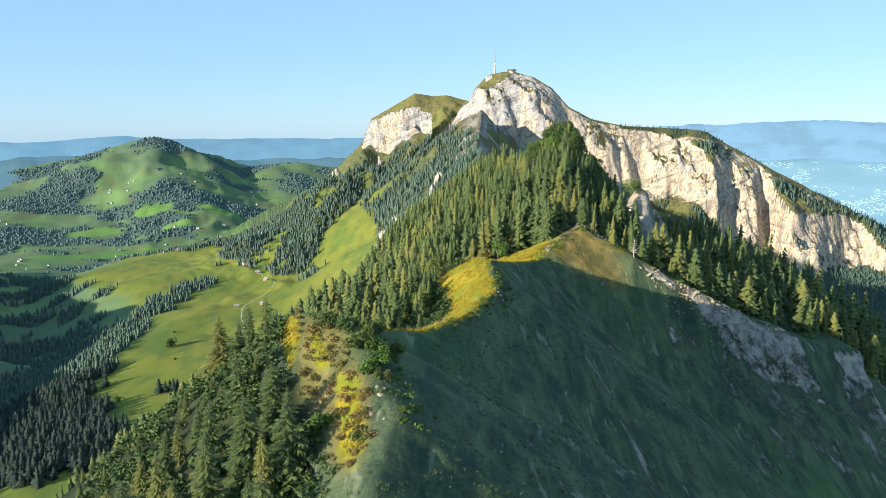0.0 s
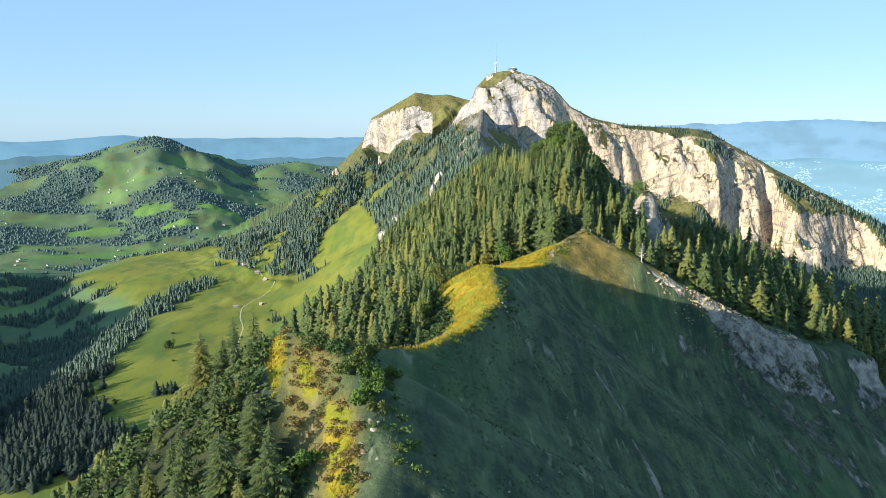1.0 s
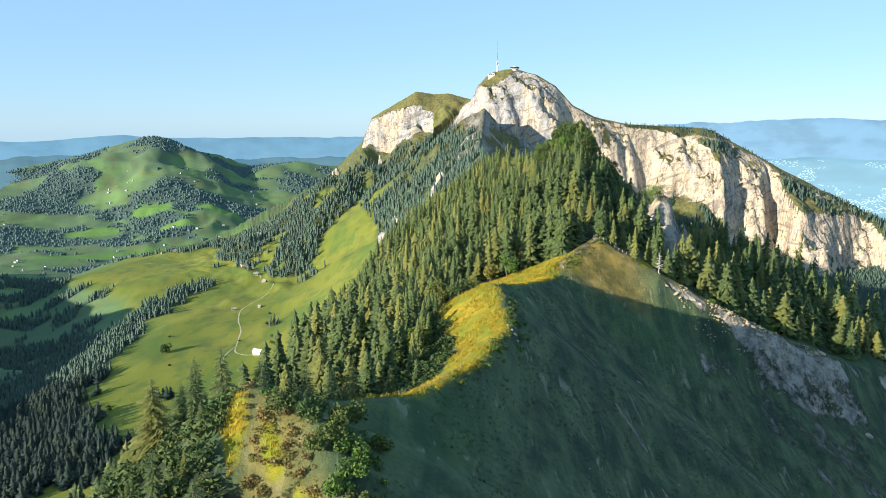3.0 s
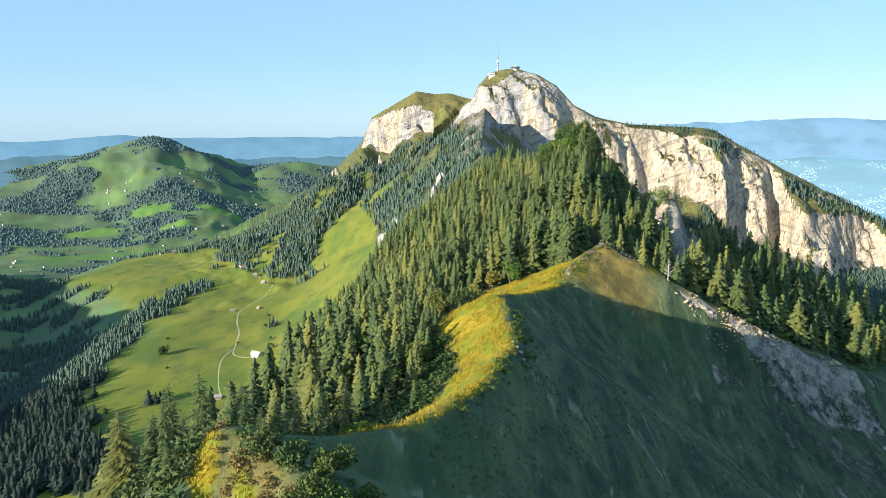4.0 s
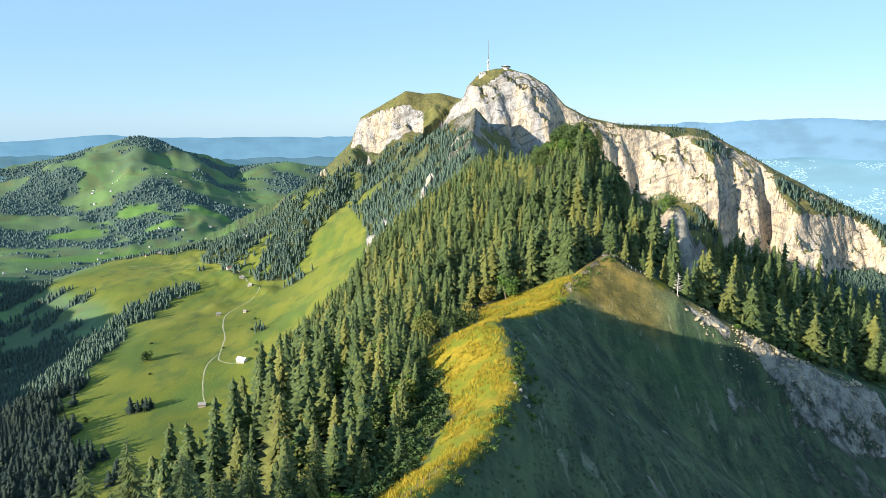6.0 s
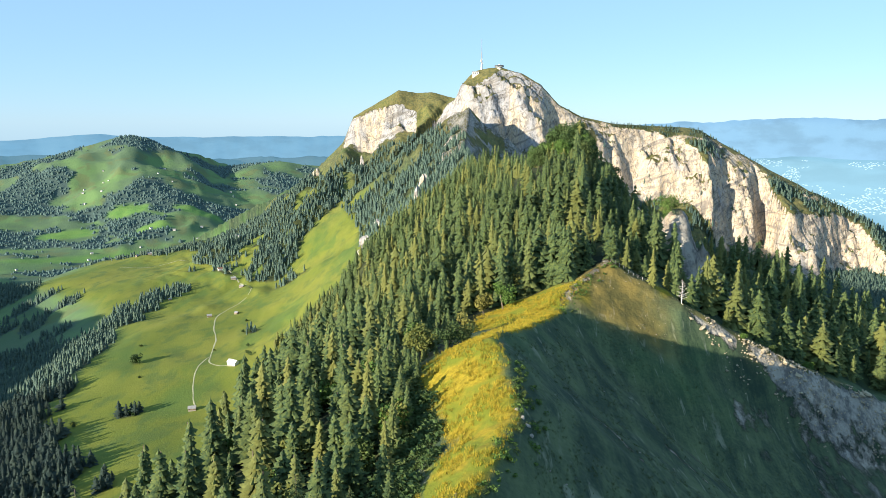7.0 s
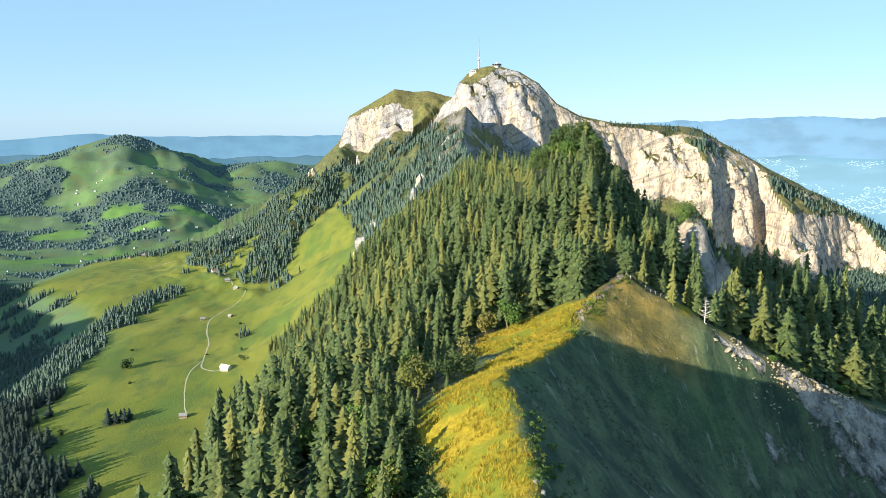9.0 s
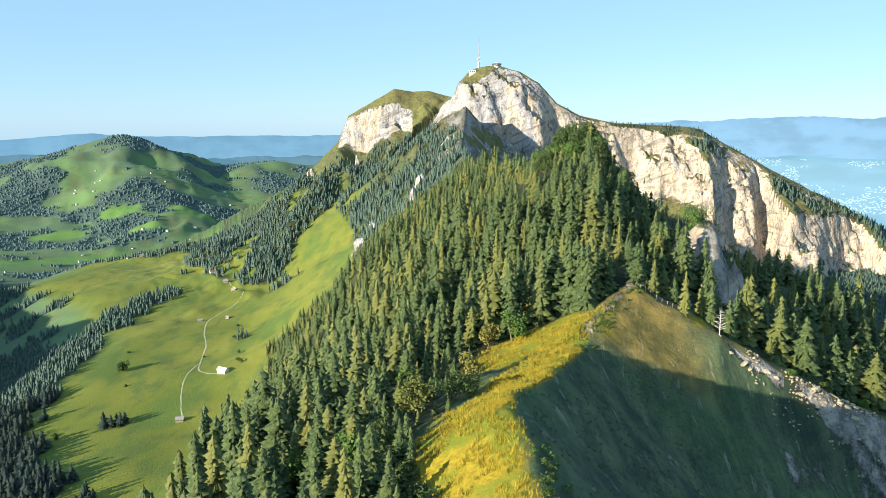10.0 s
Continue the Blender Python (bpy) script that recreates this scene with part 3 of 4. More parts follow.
def spruce_rings(rng, levels, spikes):
    """Crown of a spruce of height 1 for farther off: ragged skirts, one over the other."""
    v, f = [], []
    for i in range(levels):
        t = .06 + .8 * i / levels
        reach = (.19 * (1 - t) ** .62) * rng.uniform(.85, 1.1)
        tall = .8 / levels * 1.7
        b = len(v)
        v.append((0, 0, min(t + tall, 1.0) if i < levels - 1 else 1.0))
        turn = rng.uniform(0, 6.28)
        m = spikes * 2
        for k in range(m):
            a = turn + 6.283 * k / m + rng.uniform(-.1, .1)
            out = reach * (rng.uniform(.85, 1.2) if k % 2 == 0 else rng.uniform(.45, .65))
            v.append((out * math.cos(a), out * math.sin(a), t + rng.uniform(-.025, .02) - (.0 if k % 2 else .02)))
        f += [(b, b + 1 + k, b + 1 + (k + 1) % m) for k in range(m)]
    return np.array(v), np.array(f)


def scatter(name, shapes, xs, ys, zs, tall, fat, tint, mat, label, category):
    """One object of many plants; shapes are shared out at random."""
    rng = np.random.default_rng(len(xs))
    pick = rng.integers(0, len(shapes), len(xs))
    allv, allf, allt, base = [], [], [], 0
    for s, (v, f) in enumerate(shapes):
        i = np.nonzero(pick == s)[0]
        if not len(i):
            continue
        a = rng.uniform(0, 6.283, len(i))[:, None]
        c, sn = np.cos(a), np.sin(a)
        w = (tall[i] * fat[i])[:, None]
        px = xs[i, None] + (v[:, 0] * c - v[:, 1] * sn) * w
        py = ys[i, None] + (v[:, 0] * sn + v[:, 1] * c) * w
        pz = zs[i, None] + v[:, 2] * tall[i, None]
        allv.append(np.stack([px, py, pz], -1).reshape(-1, 3))
        allf.append((f[None] + (base + np.arange(len(i)) * len(v))[:, None, None]).reshape(-1, f.shape[1]))
        allt.append(np.repeat(tint[i], len(v)))
        base += len(i) * len(v)
    me = mesh_from(name, np.concatenate(allv), np.concatenate(allf), mat, (("tint", np.concatenate(allt)),))
    return tagged(new(name, me), label, category, kind="stuff")


rng = np.random.default_rng(7)


def sow(r0, r1, gap, a0=-37, a1=37):
    """Places in a ring sector, about gap metres apart, with their ground."""
    n = int((r1 * r1 - r0 * r0) / 2 * radians(a1 - a0) / gap ** 2)
    r, a = np.sqrt(rng.uniform(r0 * r0, r1 * r1, n)), np.radians(rng.uniform(a0, a1, n))
    x, y = r * np.sin(a), r * np.cos(a)
    z, info = ground_at(x, y)
    w = woods(x, y, z, info)
    keep = rng.uniform(0, 1, n) < w
    return x[keep], y[keep], z[keep]


def thin(x, y, z, gap):
    """Drops places closer together than gap."""
    seen, keep = {}, []
    for i, (a, b) in enumerate(zip(x, y)):
        cell = (int(a // gap), int(b // gap))
        ok = True
        for u in (-1, 0, 1):
            for v in (-1, 0, 1):
                for j in seen.get((cell[0] + u, cell[1] + v), ()):
                    if (x[j] - a) ** 2 + (y[j] - b) ** 2 < gap * gap:
                        ok = False
        if ok:
            seen.setdefault(cell, []).append(i)
            keep.append(i)
    return x[keep], y[keep], z[keep]


def tall_at(x, y, n):
    """Spruces stand taller on the shady flank than on the crest."""
    return (.55 + .75 * rng.uniform(0, 1, n) ** 1.2) * np.where(y > 1900, 7.0, np.where((y > 295) & (y < 430), 17.0, np.where((y >= 430) & (y < 570) & (x > 22), np.where((x < 62) & (x > 22) & (y > 455), 9.0, np.where(np.hypot((x - 82) / .8, (y - 497) / 1.6) < 30, 11.0, 15.0)), 16.5)))


FULL = [spruce_mid(np.random.default_rng(100 + k), 30, 12) for k in range(5)] + [spruce_fine(np.random.default_rng(150 + k)) for k in range(4)]
x, y, z = thin(*sow(85, 460, 3.2), 4.3)
# the rock tower carries bushes only
bare = np.hypot(x - 101, y - 384) > 8.5
x, y, z = x[bare], y[bare], z[bare]
# spruces that stand out by themselves: x, y, height of the tip
SINGLE = [(-31, 122.6, -34.6), (-33.5, 113, -37), (-25.5, 103.5, -35.5), (-44, 118, -48), (-41, 106, -47), (-34, 98, -44), (-29, 95, -47), (76.2, 325.3, -41.1), (68.8, 333, -38.9), (67.2, 335, -47.2), (49, 333, -32), (42.5, 332, -34), (34, 332, -36), (25, 334, -38), (17.4, 327, -46), (50, 331, -34),
          (38, 336, -35), (29, 337, -38), (13.8, 332, -45), (46, 337, -33), (54, 336, -36), (86, 330, -46), (90, 326, -50), (94, 331, -48), (104, 328, -62), (112, 328, -68), (125, 331, -74),
          (-20, 171, -50), (-15, 190, -49), (-12, 206, -46.5), (-14, 158, -52), (-6, 212, -44.5), (-25, 183, -49),
          (-3, 224, -44.5), (-5, 231, -46), (-4, 238, -48), (-6, 244, -50), (-6, 251, -53), (-5, 259, -56)]
sx, sy, sh = np.array(SINGLE, float).T
clear = np.min(np.hypot(x[:, None] - sx, y[:, None] - sy), axis=1) > 3.2
x, y, z = [np.concatenate([p, q[clear]]) for p, q in ((sx, x), (sy, y), (ground_at(sx, sy)[0], z))]
order = np.argsort(np.hypot(x, y - 60) + np.where(x < -.55 * y, 200, 0))
near, rest = order[:300], order[300:]
tall = tall_at(x, y, len(x))
tall[:len(sh)] = np.maximum(sh - z[:len(sh)], 5)
# no spruce by the open crest stands high enough to shade all of it
cd, _, (cz, _, _) = along(x, y, CREST)
tall = np.where((y > 140) & (y < 318) & (x < 45) & (np.arange(len(x)) >= len(sh)), np.clip(cz - np.where(y > 236, 10, 5) + .26 * cd - z, 3.5, tall), tall)
tall = tall * np.where((y > 326) & (y < 380) & (x > 48) & (x < 84) & (np.arange(len(x)) >= len(sh)), .62, 1.0)
tall = np.where((y < 140) & (np.arange(len(x)) >= len(sh)), np.clip(-38.5 - .8 * np.maximum(-31 - x, 0) - z, 3, tall), tall)
tall = np.where((y > 134) & (y < 215) & (x < -50), np.clip(-51.5 - .8 * (-50 - x) - z, 3, tall), tall)
fat = rng.uniform(.8, 1.5, len(x))
# the nearest spruces stand singly
models = []
for k, (v, f) in enumerate(FULL):
    tree = tagged(new("spruce_tree"), "dark green spruce with drooping boughs on the ridge flank", "tree", "spruces on the ridge")
    bm = bmesh.new()
    bmesh.ops.create_cone(bm, cap_ends=True, segments=7, radius1=.017, radius2=.003, depth=1.0, matrix=Matrix.Translation((0, 0, .46)))
    part("trunk", bm, BARK, tree)
    crown = new("crown", mesh_from("crown", v, f, SPRUCE))
    crown.parent = tree
    models.append(tree)
used = [False] * len(models)
for rank, i in enumerate(near):
    k = int(rng.integers(5, 9)) if rank < 100 else int(rng.integers(0, 5))
    w = tall[i] * fat[i]
    m = Matrix.LocRotScale((x[i], y[i], z[i] - .3), Euler((0, 0, rng.uniform(0, 6.28))), (w, w, tall[i]))
    if used[k]:
        ob = copy_thing(models[k], Matrix())
        ob.matrix_basis = m
    else:
        used[k] = True
        models[k].matrix_basis = m
east = rest[(x[rest] > 52) & (y[rest] < 400)]
rest = rest[(x[rest] <= 52) | (y[rest] >= 400)]
scatter("spruce_wood", [spruce_mid(np.random.default_rng(250 + k), 17, 9) for k in range(7)], x[east], y[east], z[east] - .4, tall[east], fat[east],
        rng.uniform(0, 1, len(east)), SPRUCE, "open spruce wood on the shoulder behind the rubble band", "trees")
scatter("spruce_wood", [spruce_mid(np.random.default_rng(200 + k), 17, 8) for k in range(9)], x[rest], y[rest], z[rest] - .4, tall[rest], fat[rest],
        rng.uniform(0, 1, len(rest)), SPRUCE, "dense spruce wood on the ridge flank", "trees")
x, y, z = thin(*sow(460, 1250, 4.4), 5.6)
high, wide, hue = tall_at(x, y, len(x)) * np.where(x > -330, 1.05, 1.2), rng.uniform(1.0, 1.7, len(x)) * np.where(x > -330, 1, 1.35), rng.uniform(0, 1, len(x))
for stand_of, mat, label in ((x > -330, SPRUCE, "dense spruce wood down to the alp meadow"), (x <= -330, SHADESPRUCE, "dark spruce belt along the lip of the alp meadow")):
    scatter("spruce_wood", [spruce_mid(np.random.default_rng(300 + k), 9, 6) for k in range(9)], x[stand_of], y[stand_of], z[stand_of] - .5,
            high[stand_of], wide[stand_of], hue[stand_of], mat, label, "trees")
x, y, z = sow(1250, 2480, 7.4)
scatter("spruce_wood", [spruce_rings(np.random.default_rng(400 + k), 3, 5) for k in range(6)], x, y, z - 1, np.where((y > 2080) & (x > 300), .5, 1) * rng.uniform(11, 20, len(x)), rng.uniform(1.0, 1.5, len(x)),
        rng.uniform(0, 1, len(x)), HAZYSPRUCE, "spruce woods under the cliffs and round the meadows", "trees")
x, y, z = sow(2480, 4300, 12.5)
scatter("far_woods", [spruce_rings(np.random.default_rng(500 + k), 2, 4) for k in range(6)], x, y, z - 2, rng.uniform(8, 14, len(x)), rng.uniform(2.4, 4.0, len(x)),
        rng.uniform(0, 1, len(x)), FARHAZYSPRUCE, "woods on the hill across the valley", "trees")


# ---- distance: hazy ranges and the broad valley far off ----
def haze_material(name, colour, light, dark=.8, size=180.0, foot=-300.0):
    """Far land that glows in a hazed colour, in place of miles of air."""
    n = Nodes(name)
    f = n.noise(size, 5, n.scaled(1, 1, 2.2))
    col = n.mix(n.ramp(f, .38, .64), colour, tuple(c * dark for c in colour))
    # paler towards the foot: thicker haze put into the glow
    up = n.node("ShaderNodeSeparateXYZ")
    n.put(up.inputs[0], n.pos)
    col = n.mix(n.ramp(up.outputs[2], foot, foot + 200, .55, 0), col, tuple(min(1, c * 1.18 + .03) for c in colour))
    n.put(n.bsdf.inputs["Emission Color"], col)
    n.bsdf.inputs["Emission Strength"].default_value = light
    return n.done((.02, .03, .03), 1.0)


def far_range(name, r, a0, a1, crest, rough, foot, depth, mat, label, seed):
    """A range along an arc: crest heights by bearing, falling towards the camera."""
    az = np.radians(np.arange(a0, a1, .12))
    top = np.interp(np.degrees(az), [c[0] for c in crest], [c[1] for c in crest])
    top = top + rough * fbm(np.degrees(az) * 10, 0 * az + seed, 30, 5, seed)
    rows = 9
    v = []
    for k in range(rows):
        t = k / (rows - 1)
        z = foot + (top - foot) * t ** 1.2 + .35 * rough * fbm(np.degrees(az) * 10 + 3 * k, 0 * az + 13 * k, 22, 4, seed + 5) * (t < 1)
        rr = r - depth * (1 - t) + 20 * fbm(np.degrees(az) * 10, 0 * az + 7 * k, 25, 3, seed + 9)
        v.append(np.stack([rr * np.sin(az), rr * np.cos(az), z], -1))
    v.append(np.stack([(r + 40) * np.sin(az), (r + 40) * np.cos(az), top * 0 + foot], -1))
    m = len(az)
    i = np.arange((len(v) - 1) * m).reshape(-1, m)[:, :-1].ravel()
    me = mesh_from(name, np.concatenate(v), np.stack([i, i + 1, i + m + 1, i + m], -1), mat)
    me.shade_smooth()
    return tagged(new(name, me), label, "mountains", kind="structure")


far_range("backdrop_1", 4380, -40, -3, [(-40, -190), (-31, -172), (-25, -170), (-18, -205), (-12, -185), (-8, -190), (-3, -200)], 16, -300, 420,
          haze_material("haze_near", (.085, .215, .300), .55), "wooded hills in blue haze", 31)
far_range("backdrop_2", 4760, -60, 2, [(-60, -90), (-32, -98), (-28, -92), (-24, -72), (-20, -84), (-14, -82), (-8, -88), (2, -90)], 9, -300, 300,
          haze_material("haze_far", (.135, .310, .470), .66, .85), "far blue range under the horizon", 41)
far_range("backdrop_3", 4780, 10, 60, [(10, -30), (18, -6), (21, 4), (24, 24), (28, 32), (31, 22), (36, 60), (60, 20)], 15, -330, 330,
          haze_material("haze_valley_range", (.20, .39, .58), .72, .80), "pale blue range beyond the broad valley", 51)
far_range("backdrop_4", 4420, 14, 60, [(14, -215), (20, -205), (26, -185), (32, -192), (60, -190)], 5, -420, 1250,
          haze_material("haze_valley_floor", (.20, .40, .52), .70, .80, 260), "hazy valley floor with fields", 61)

# ---- small house models ----
PLASTER = plain("white_plaster", (.72, .70, .66), (.82, .81, .78), 1.2, .9)
WEATHERED = plain("weathered_planks", (.16, .11, .07), (.28, .20, .13), .6, .9, bump=.5)
SLATE = plain("grey_roof", (.20, .20, .20), (.34, .33, .32), 1.0, .7)
PALEROOF = plain("pale_metal_roof", (.66, .66, .66), (.78, .78, .77), 1.5, .5)
TILE = plain("brown_roof", (.20, .11, .07), (.32, .18, .12), 1.0, .85)
STEEL = plain("grey_steel", (.20, .21, .22), (.30, .31, .32), .8, .6, .2)
GLASS = plain("dark_window", (.02, .025, .03), (.04, .05, .06), .5, .1)
CONCRETE = plain("pale_concrete", (.5, .49, .46), (.62, .6, .57), 2.0, .85)


def box(bm, x0, x1, y0, y1, z0, z1):
    v = [bm.verts.new(p) for p in ((x0, y0, z0), (x1, y0, z0), (x1, y1, z0), (x0, y1, z0), (x0, y0, z1), (x1, y0, z1), (x1, y1, z1), (x0, y1, z1))]
    for f in ((3, 2, 1, 0), (4, 5, 6, 7), (0, 1, 5, 4), (1, 2, 6, 5), (2, 3, 7, 6), (3, 0, 4, 7)):
        bm.faces.new([v[k] for k in f])


def prism(bm, x0, x1, half, z0, z1):
    """A gable: triangle across y, drawn out along x."""
    v = [bm.verts.new(p) for p in ((x0, -half, z0), (x0, half, z0), (x0, 0, z1), (x1, -half, z0), (x1, half, z0), (x1, 0, z1))]
    for f in ((0, 2, 1), (3, 4, 5), (0, 1, 4, 3), (1, 2, 5, 4), (2, 0, 3, 5)):
        bm.faces.new([v[k] for k in f])


def hut(label, long, wide, high, wall_mat, roof_mat, group=""):
    """A gabled hut: walls with gables, two roof slopes with eaves, a door, two windows and a stone footing."""
    h = tagged(new("alpine_hut"), label, "hut", group)
    bm = bmesh.new()
    box(bm, -long / 2, long / 2, -wide / 2, wide / 2, .4, high)
    prism(bm, -long / 2, long / 2, wide / 2, high, high + wide * .36)
    part("wall", bm, wall_mat, h)
    for s in (-1, 1):
        bm = bmesh.new()
        e, up = wide / 2 + .7, wide * .36 + .12
        drop = up / (wide / 2) * .7
        a = [(-long / 2 - .8, 0, high + up), (long / 2 + .8, 0, high + up), (long / 2 + .8, s * e, high - drop), (-long / 2 - .8, s * e, high - drop)]
        lo, hi = [bm.verts.new(p) for p in a], [bm.verts.new((p[0], p[1], p[2] + .22)) for p in a]
        for f in ([lo[3], lo[2], lo[1], lo[0]], hi):
            bm.faces.new(f)
        for k in range(4):
            bm.faces.new([lo[k], lo[(k + 1) % 4], hi[(k + 1) % 4], hi[k]])
        bmesh.ops.recalc_face_normals(bm, faces=bm.faces)
        part("roof", bm, roof_mat, h)
    bm = bmesh.new()
    box(bm, -long / 2 - .1, long / 2 + .1, -wide / 2 - .1, wide / 2 + .1, -2.5, .4)
    part("footing", bm, LIMESTONE, h)
    bm = bmesh.new()
    box(bm, -.6, .6, -wide / 2 - .08, -wide / 2 + .02, .42, 2.5)
    part("door", bm, WEATHERED, h)
    for px in (-long * .3, long * .3):
        bm = bmesh.new()
        box(bm, px - .5, px + .5, -wide / 2 - .06, -wide / 2 + .02, 1.4, 2.4)
        part("window", bm, GLASS, h)
    return h


def stand(ob, x, y, turn=0.0, dz=0.0, size=1.0):
    ob.matrix_basis = Matrix.LocRotScale((x, y, height(x, y) + dz), Euler((0, 0, radians(turn))), (size, size, size))
    return ob


stand(hut("whitewashed hut with a pale metal roof on the alp meadow", 15, 9, 4.2, PLASTER, PALEROOF), -301, 1139, -28, 1.0)
wooden = hut("weathered wooden alp hut with a grey roof", 11, 8, 3.4, WEATHERED, SLATE, "huts on the alp meadow")
stand(wooden, -436, 1468, 20, .8, .8)
for x, y, turn, size in ((-381, 1463, -30, .7), (-463, 1747, 10, .95), (-427, 1683, -20, .9), (-572, 1633, 40, .6), (-831, 2200, 15, 1.0), (-865, 2192, 60, .8), (-319, 1001, 10, .85)):
    stand(copy_thing(wooden, Matrix()), x, y, turn, .8, size)
stand(hut("white alp farmhouse with a brown roof beside the path", 14, 10, 4.5, PLASTER, TILE), -510, 1810, 30, .8, .9)
stand(hut("long pale barn above the meadow's edge", 26, 11, 4.5, PLASTER, SLATE), -540, 2098, -10, .8, .75)
farm = hut("small white farmhouse on the hill across the valley", 10, 8, 4.5, PLASTER, SLATE, "farmhouses on the far hill")
stand(farm, -924, 2986, 20, .5)
pick = np.random.default_rng(12)
spots = 0
while spots < 34:
    a, r = radians(pick.uniform(-33, -13)), pick.uniform(2550, 3800)
    px, py = r * math.sin(a), r * math.cos(a)
    z, info = ground_at(px, py)
    if woods(np.array([px]), np.array([py]), z, info)[0] < .2 and px < info["lipx"][0]:
        stand(copy_thing(farm, Matrix()), px, py, pick.uniform(0, 180), .5, pick.uniform(.6, 1.0))
        spots += 1


# ---- paths over the meadow ----
PATHM = plain("gravel_path", (.30, .30, .15), (.44, .41, .27), 2.5, .95)


def ribbon(name, pts, width, label):
    """A trodden way laid on the ground, smooth between its bends."""
    p = np.array(pts, float)
    t = np.arange(len(p))
    s = np.linspace(0, len(p) - 1, (len(p) - 1) * 14 + 1)
    i = np.clip(s.astype(int), 0, len(p) - 2)
    f = (s - i)[:, None]
    before, after = p[np.maximum(i - 1, 0)], p[np.minimum(i + 2, len(p) - 1)]
    q = .5 * (2 * p[i] + (p[i + 1] - before) * f + (2 * before - 5 * p[i] + 4 * p[i + 1] - after) * f ** 2 + (3 * p[i] - before - 3 * p[i + 1] + after) * f ** 3)
    q[:, 0] += 2.0 * fbm(q[:, 0], q[:, 1], 60, 2, 3)
    way = np.gradient(q, axis=0)
    way /= np.linalg.norm(way, axis=1)[:, None] + 1e-9
    side = np.stack([way[:, 1], -way[:, 0]], -1)
    w = width * (1 + .35 * fbm(q[:, 0], q[:, 1], 25, 2, 8))[:, None]
    rows = []
    for k in (-1, -.4, .4, 1):
        e = q + side * w * k * .5
        z = ground_at(e[:, 0], e[:, 1])[0] + (.25 if abs(k) < 1 else .1)
        rows.append(np.column_stack([e, z]))
    m = len(q)
    j = np.arange(3 * m).reshape(3, m)[:, :-1].ravel()
    me = mesh_from(name, np.concatenate(rows), np.stack([j, j + m, j + m + 1, j + 1], -1), PATHM)
    return tagged(new(name, me), label, "path", kind="structure")


ribbon("path_1", [(-619, 2197), (-650, 2140), (-661, 2072), (-602, 1964), (-563, 1905), (-529, 1872), (-448, 1734), (-393, 1657)], 3.4, "pale gravel track over the alp meadow")
ribbon("path_2", [(-393, 1657), (-397, 1587), (-415, 1525), (-420, 1464), (-398, 1366), (-372, 1290), (-357, 1215), (-345, 1170), (-325, 1150), (-309, 1141)], 2.4, "winding pale footpath over the alp meadow")
ribbon("path_3", [(-357, 1205), (-356, 1150), (-347, 1090), (-332, 1046), (-317, 1008)], 2.0, "pale footpath down to the lower hut")
ribbon("path_4", [(-661, 2072), (-714, 2077), (-777, 2042), (-860, 2060)], 2.6, "faint track along the meadow's brow")

# ---- summit: mast, station, restaurant ----
def tube(bm, x, y, z0, z1, r0, r1, n=12):
    bmesh.ops.create_cone(bm, cap_ends=True, segments=n, radius1=r0, radius2=r1, depth=z1 - z0, matrix=Matrix.Translation((x, y, (z0 + z1) / 2)))


mx, my = 143, 2158
mz = height(mx, my)
mast = tagged(new("radio_mast"), "tall slender grey radio mast with round platforms on the summit", "mast")
mast.location = (mx, my, mz)
bm = bmesh.new()
tube(bm, 0, 0, -6, 16, 3.0, 2.4)
part("base", bm, CONCRETE, mast)
bm = bmesh.new()
tube(bm, 0, 0, 16, 46, 1.7, 1.2)
part("shaft", bm, STEEL, mast)
bm = bmesh.new()
tube(bm, 0, 0, 46, 72, .8, .5)
part("pole", bm, STEEL, mast)
bm = bmesh.new()
tube(bm, 0, 0, 72, 82, .7, .5)
part("top", bm, STEEL, mast)
for z0, rr in ((14, 4.2), (20, 3.4), (27, 2.8)):
    bm = bmesh.new()
    tube(bm, 0, 0, z0, z0 + .6, rr, rr, 16)
    part("platform", bm, STEEL, mast)
for k in range(5):
    bm = bmesh.new()
    a = k * 1.25
    bmesh.ops.create_cone(bm, cap_ends=True, segments=12, radius1=.4, radius2=1.5, depth=.8,
                          matrix=Matrix.Translation((2.8 * math.cos(a), 2.8 * math.sin(a), 17 + 2.5 * k)) @ Matrix.Rotation(radians(90), 4, "X"))
    part("dish", bm, PLASTER, mast)

house = tagged(new("summit_restaurant"), "round summit restaurant with a flat roof and window band", "restaurant")
house.location = (192, 2153, height(192, 2153))
for name, z0, z1, r0, r1, mat in (("base", -8, 3, 8, 9, CONCRETE), ("window_band", 3, 6, 13, 13, GLASS), ("floor_ring", 2.2, 3, 13.4, 13.4, CONCRETE), ("roof", 6, 7.4, 14, 11, SLATE), ("roof_house", 7.4, 9.6, 4, 3.6, PLASTER)):
    bm = bmesh.new()
    tube(bm, 0, 0, z0, z1, r0, r1, 28)
    part(name, bm, mat, house)
station = tagged(new("cable_car_station"), "white cable car station with a grey roof by the summit", "building")
station.location = (126, 2152, height(126, 2152))
bm = bmesh.new()
box(bm, -9, 9, -6, 6, -12, 6)
part("wall", bm, CONCRETE, station)
bm = bmesh.new()
box(bm, -9.6, 9.6, -6.6, 6.6, 6, 7)
part("roof", bm, SLATE, station)
for k in range(3):
    bm = bmesh.new()
    box(bm, -7 + 5 * k, -4 + 5 * k, -6.1, -5.9, 1, 4)
    part("window", bm, GLASS, station)

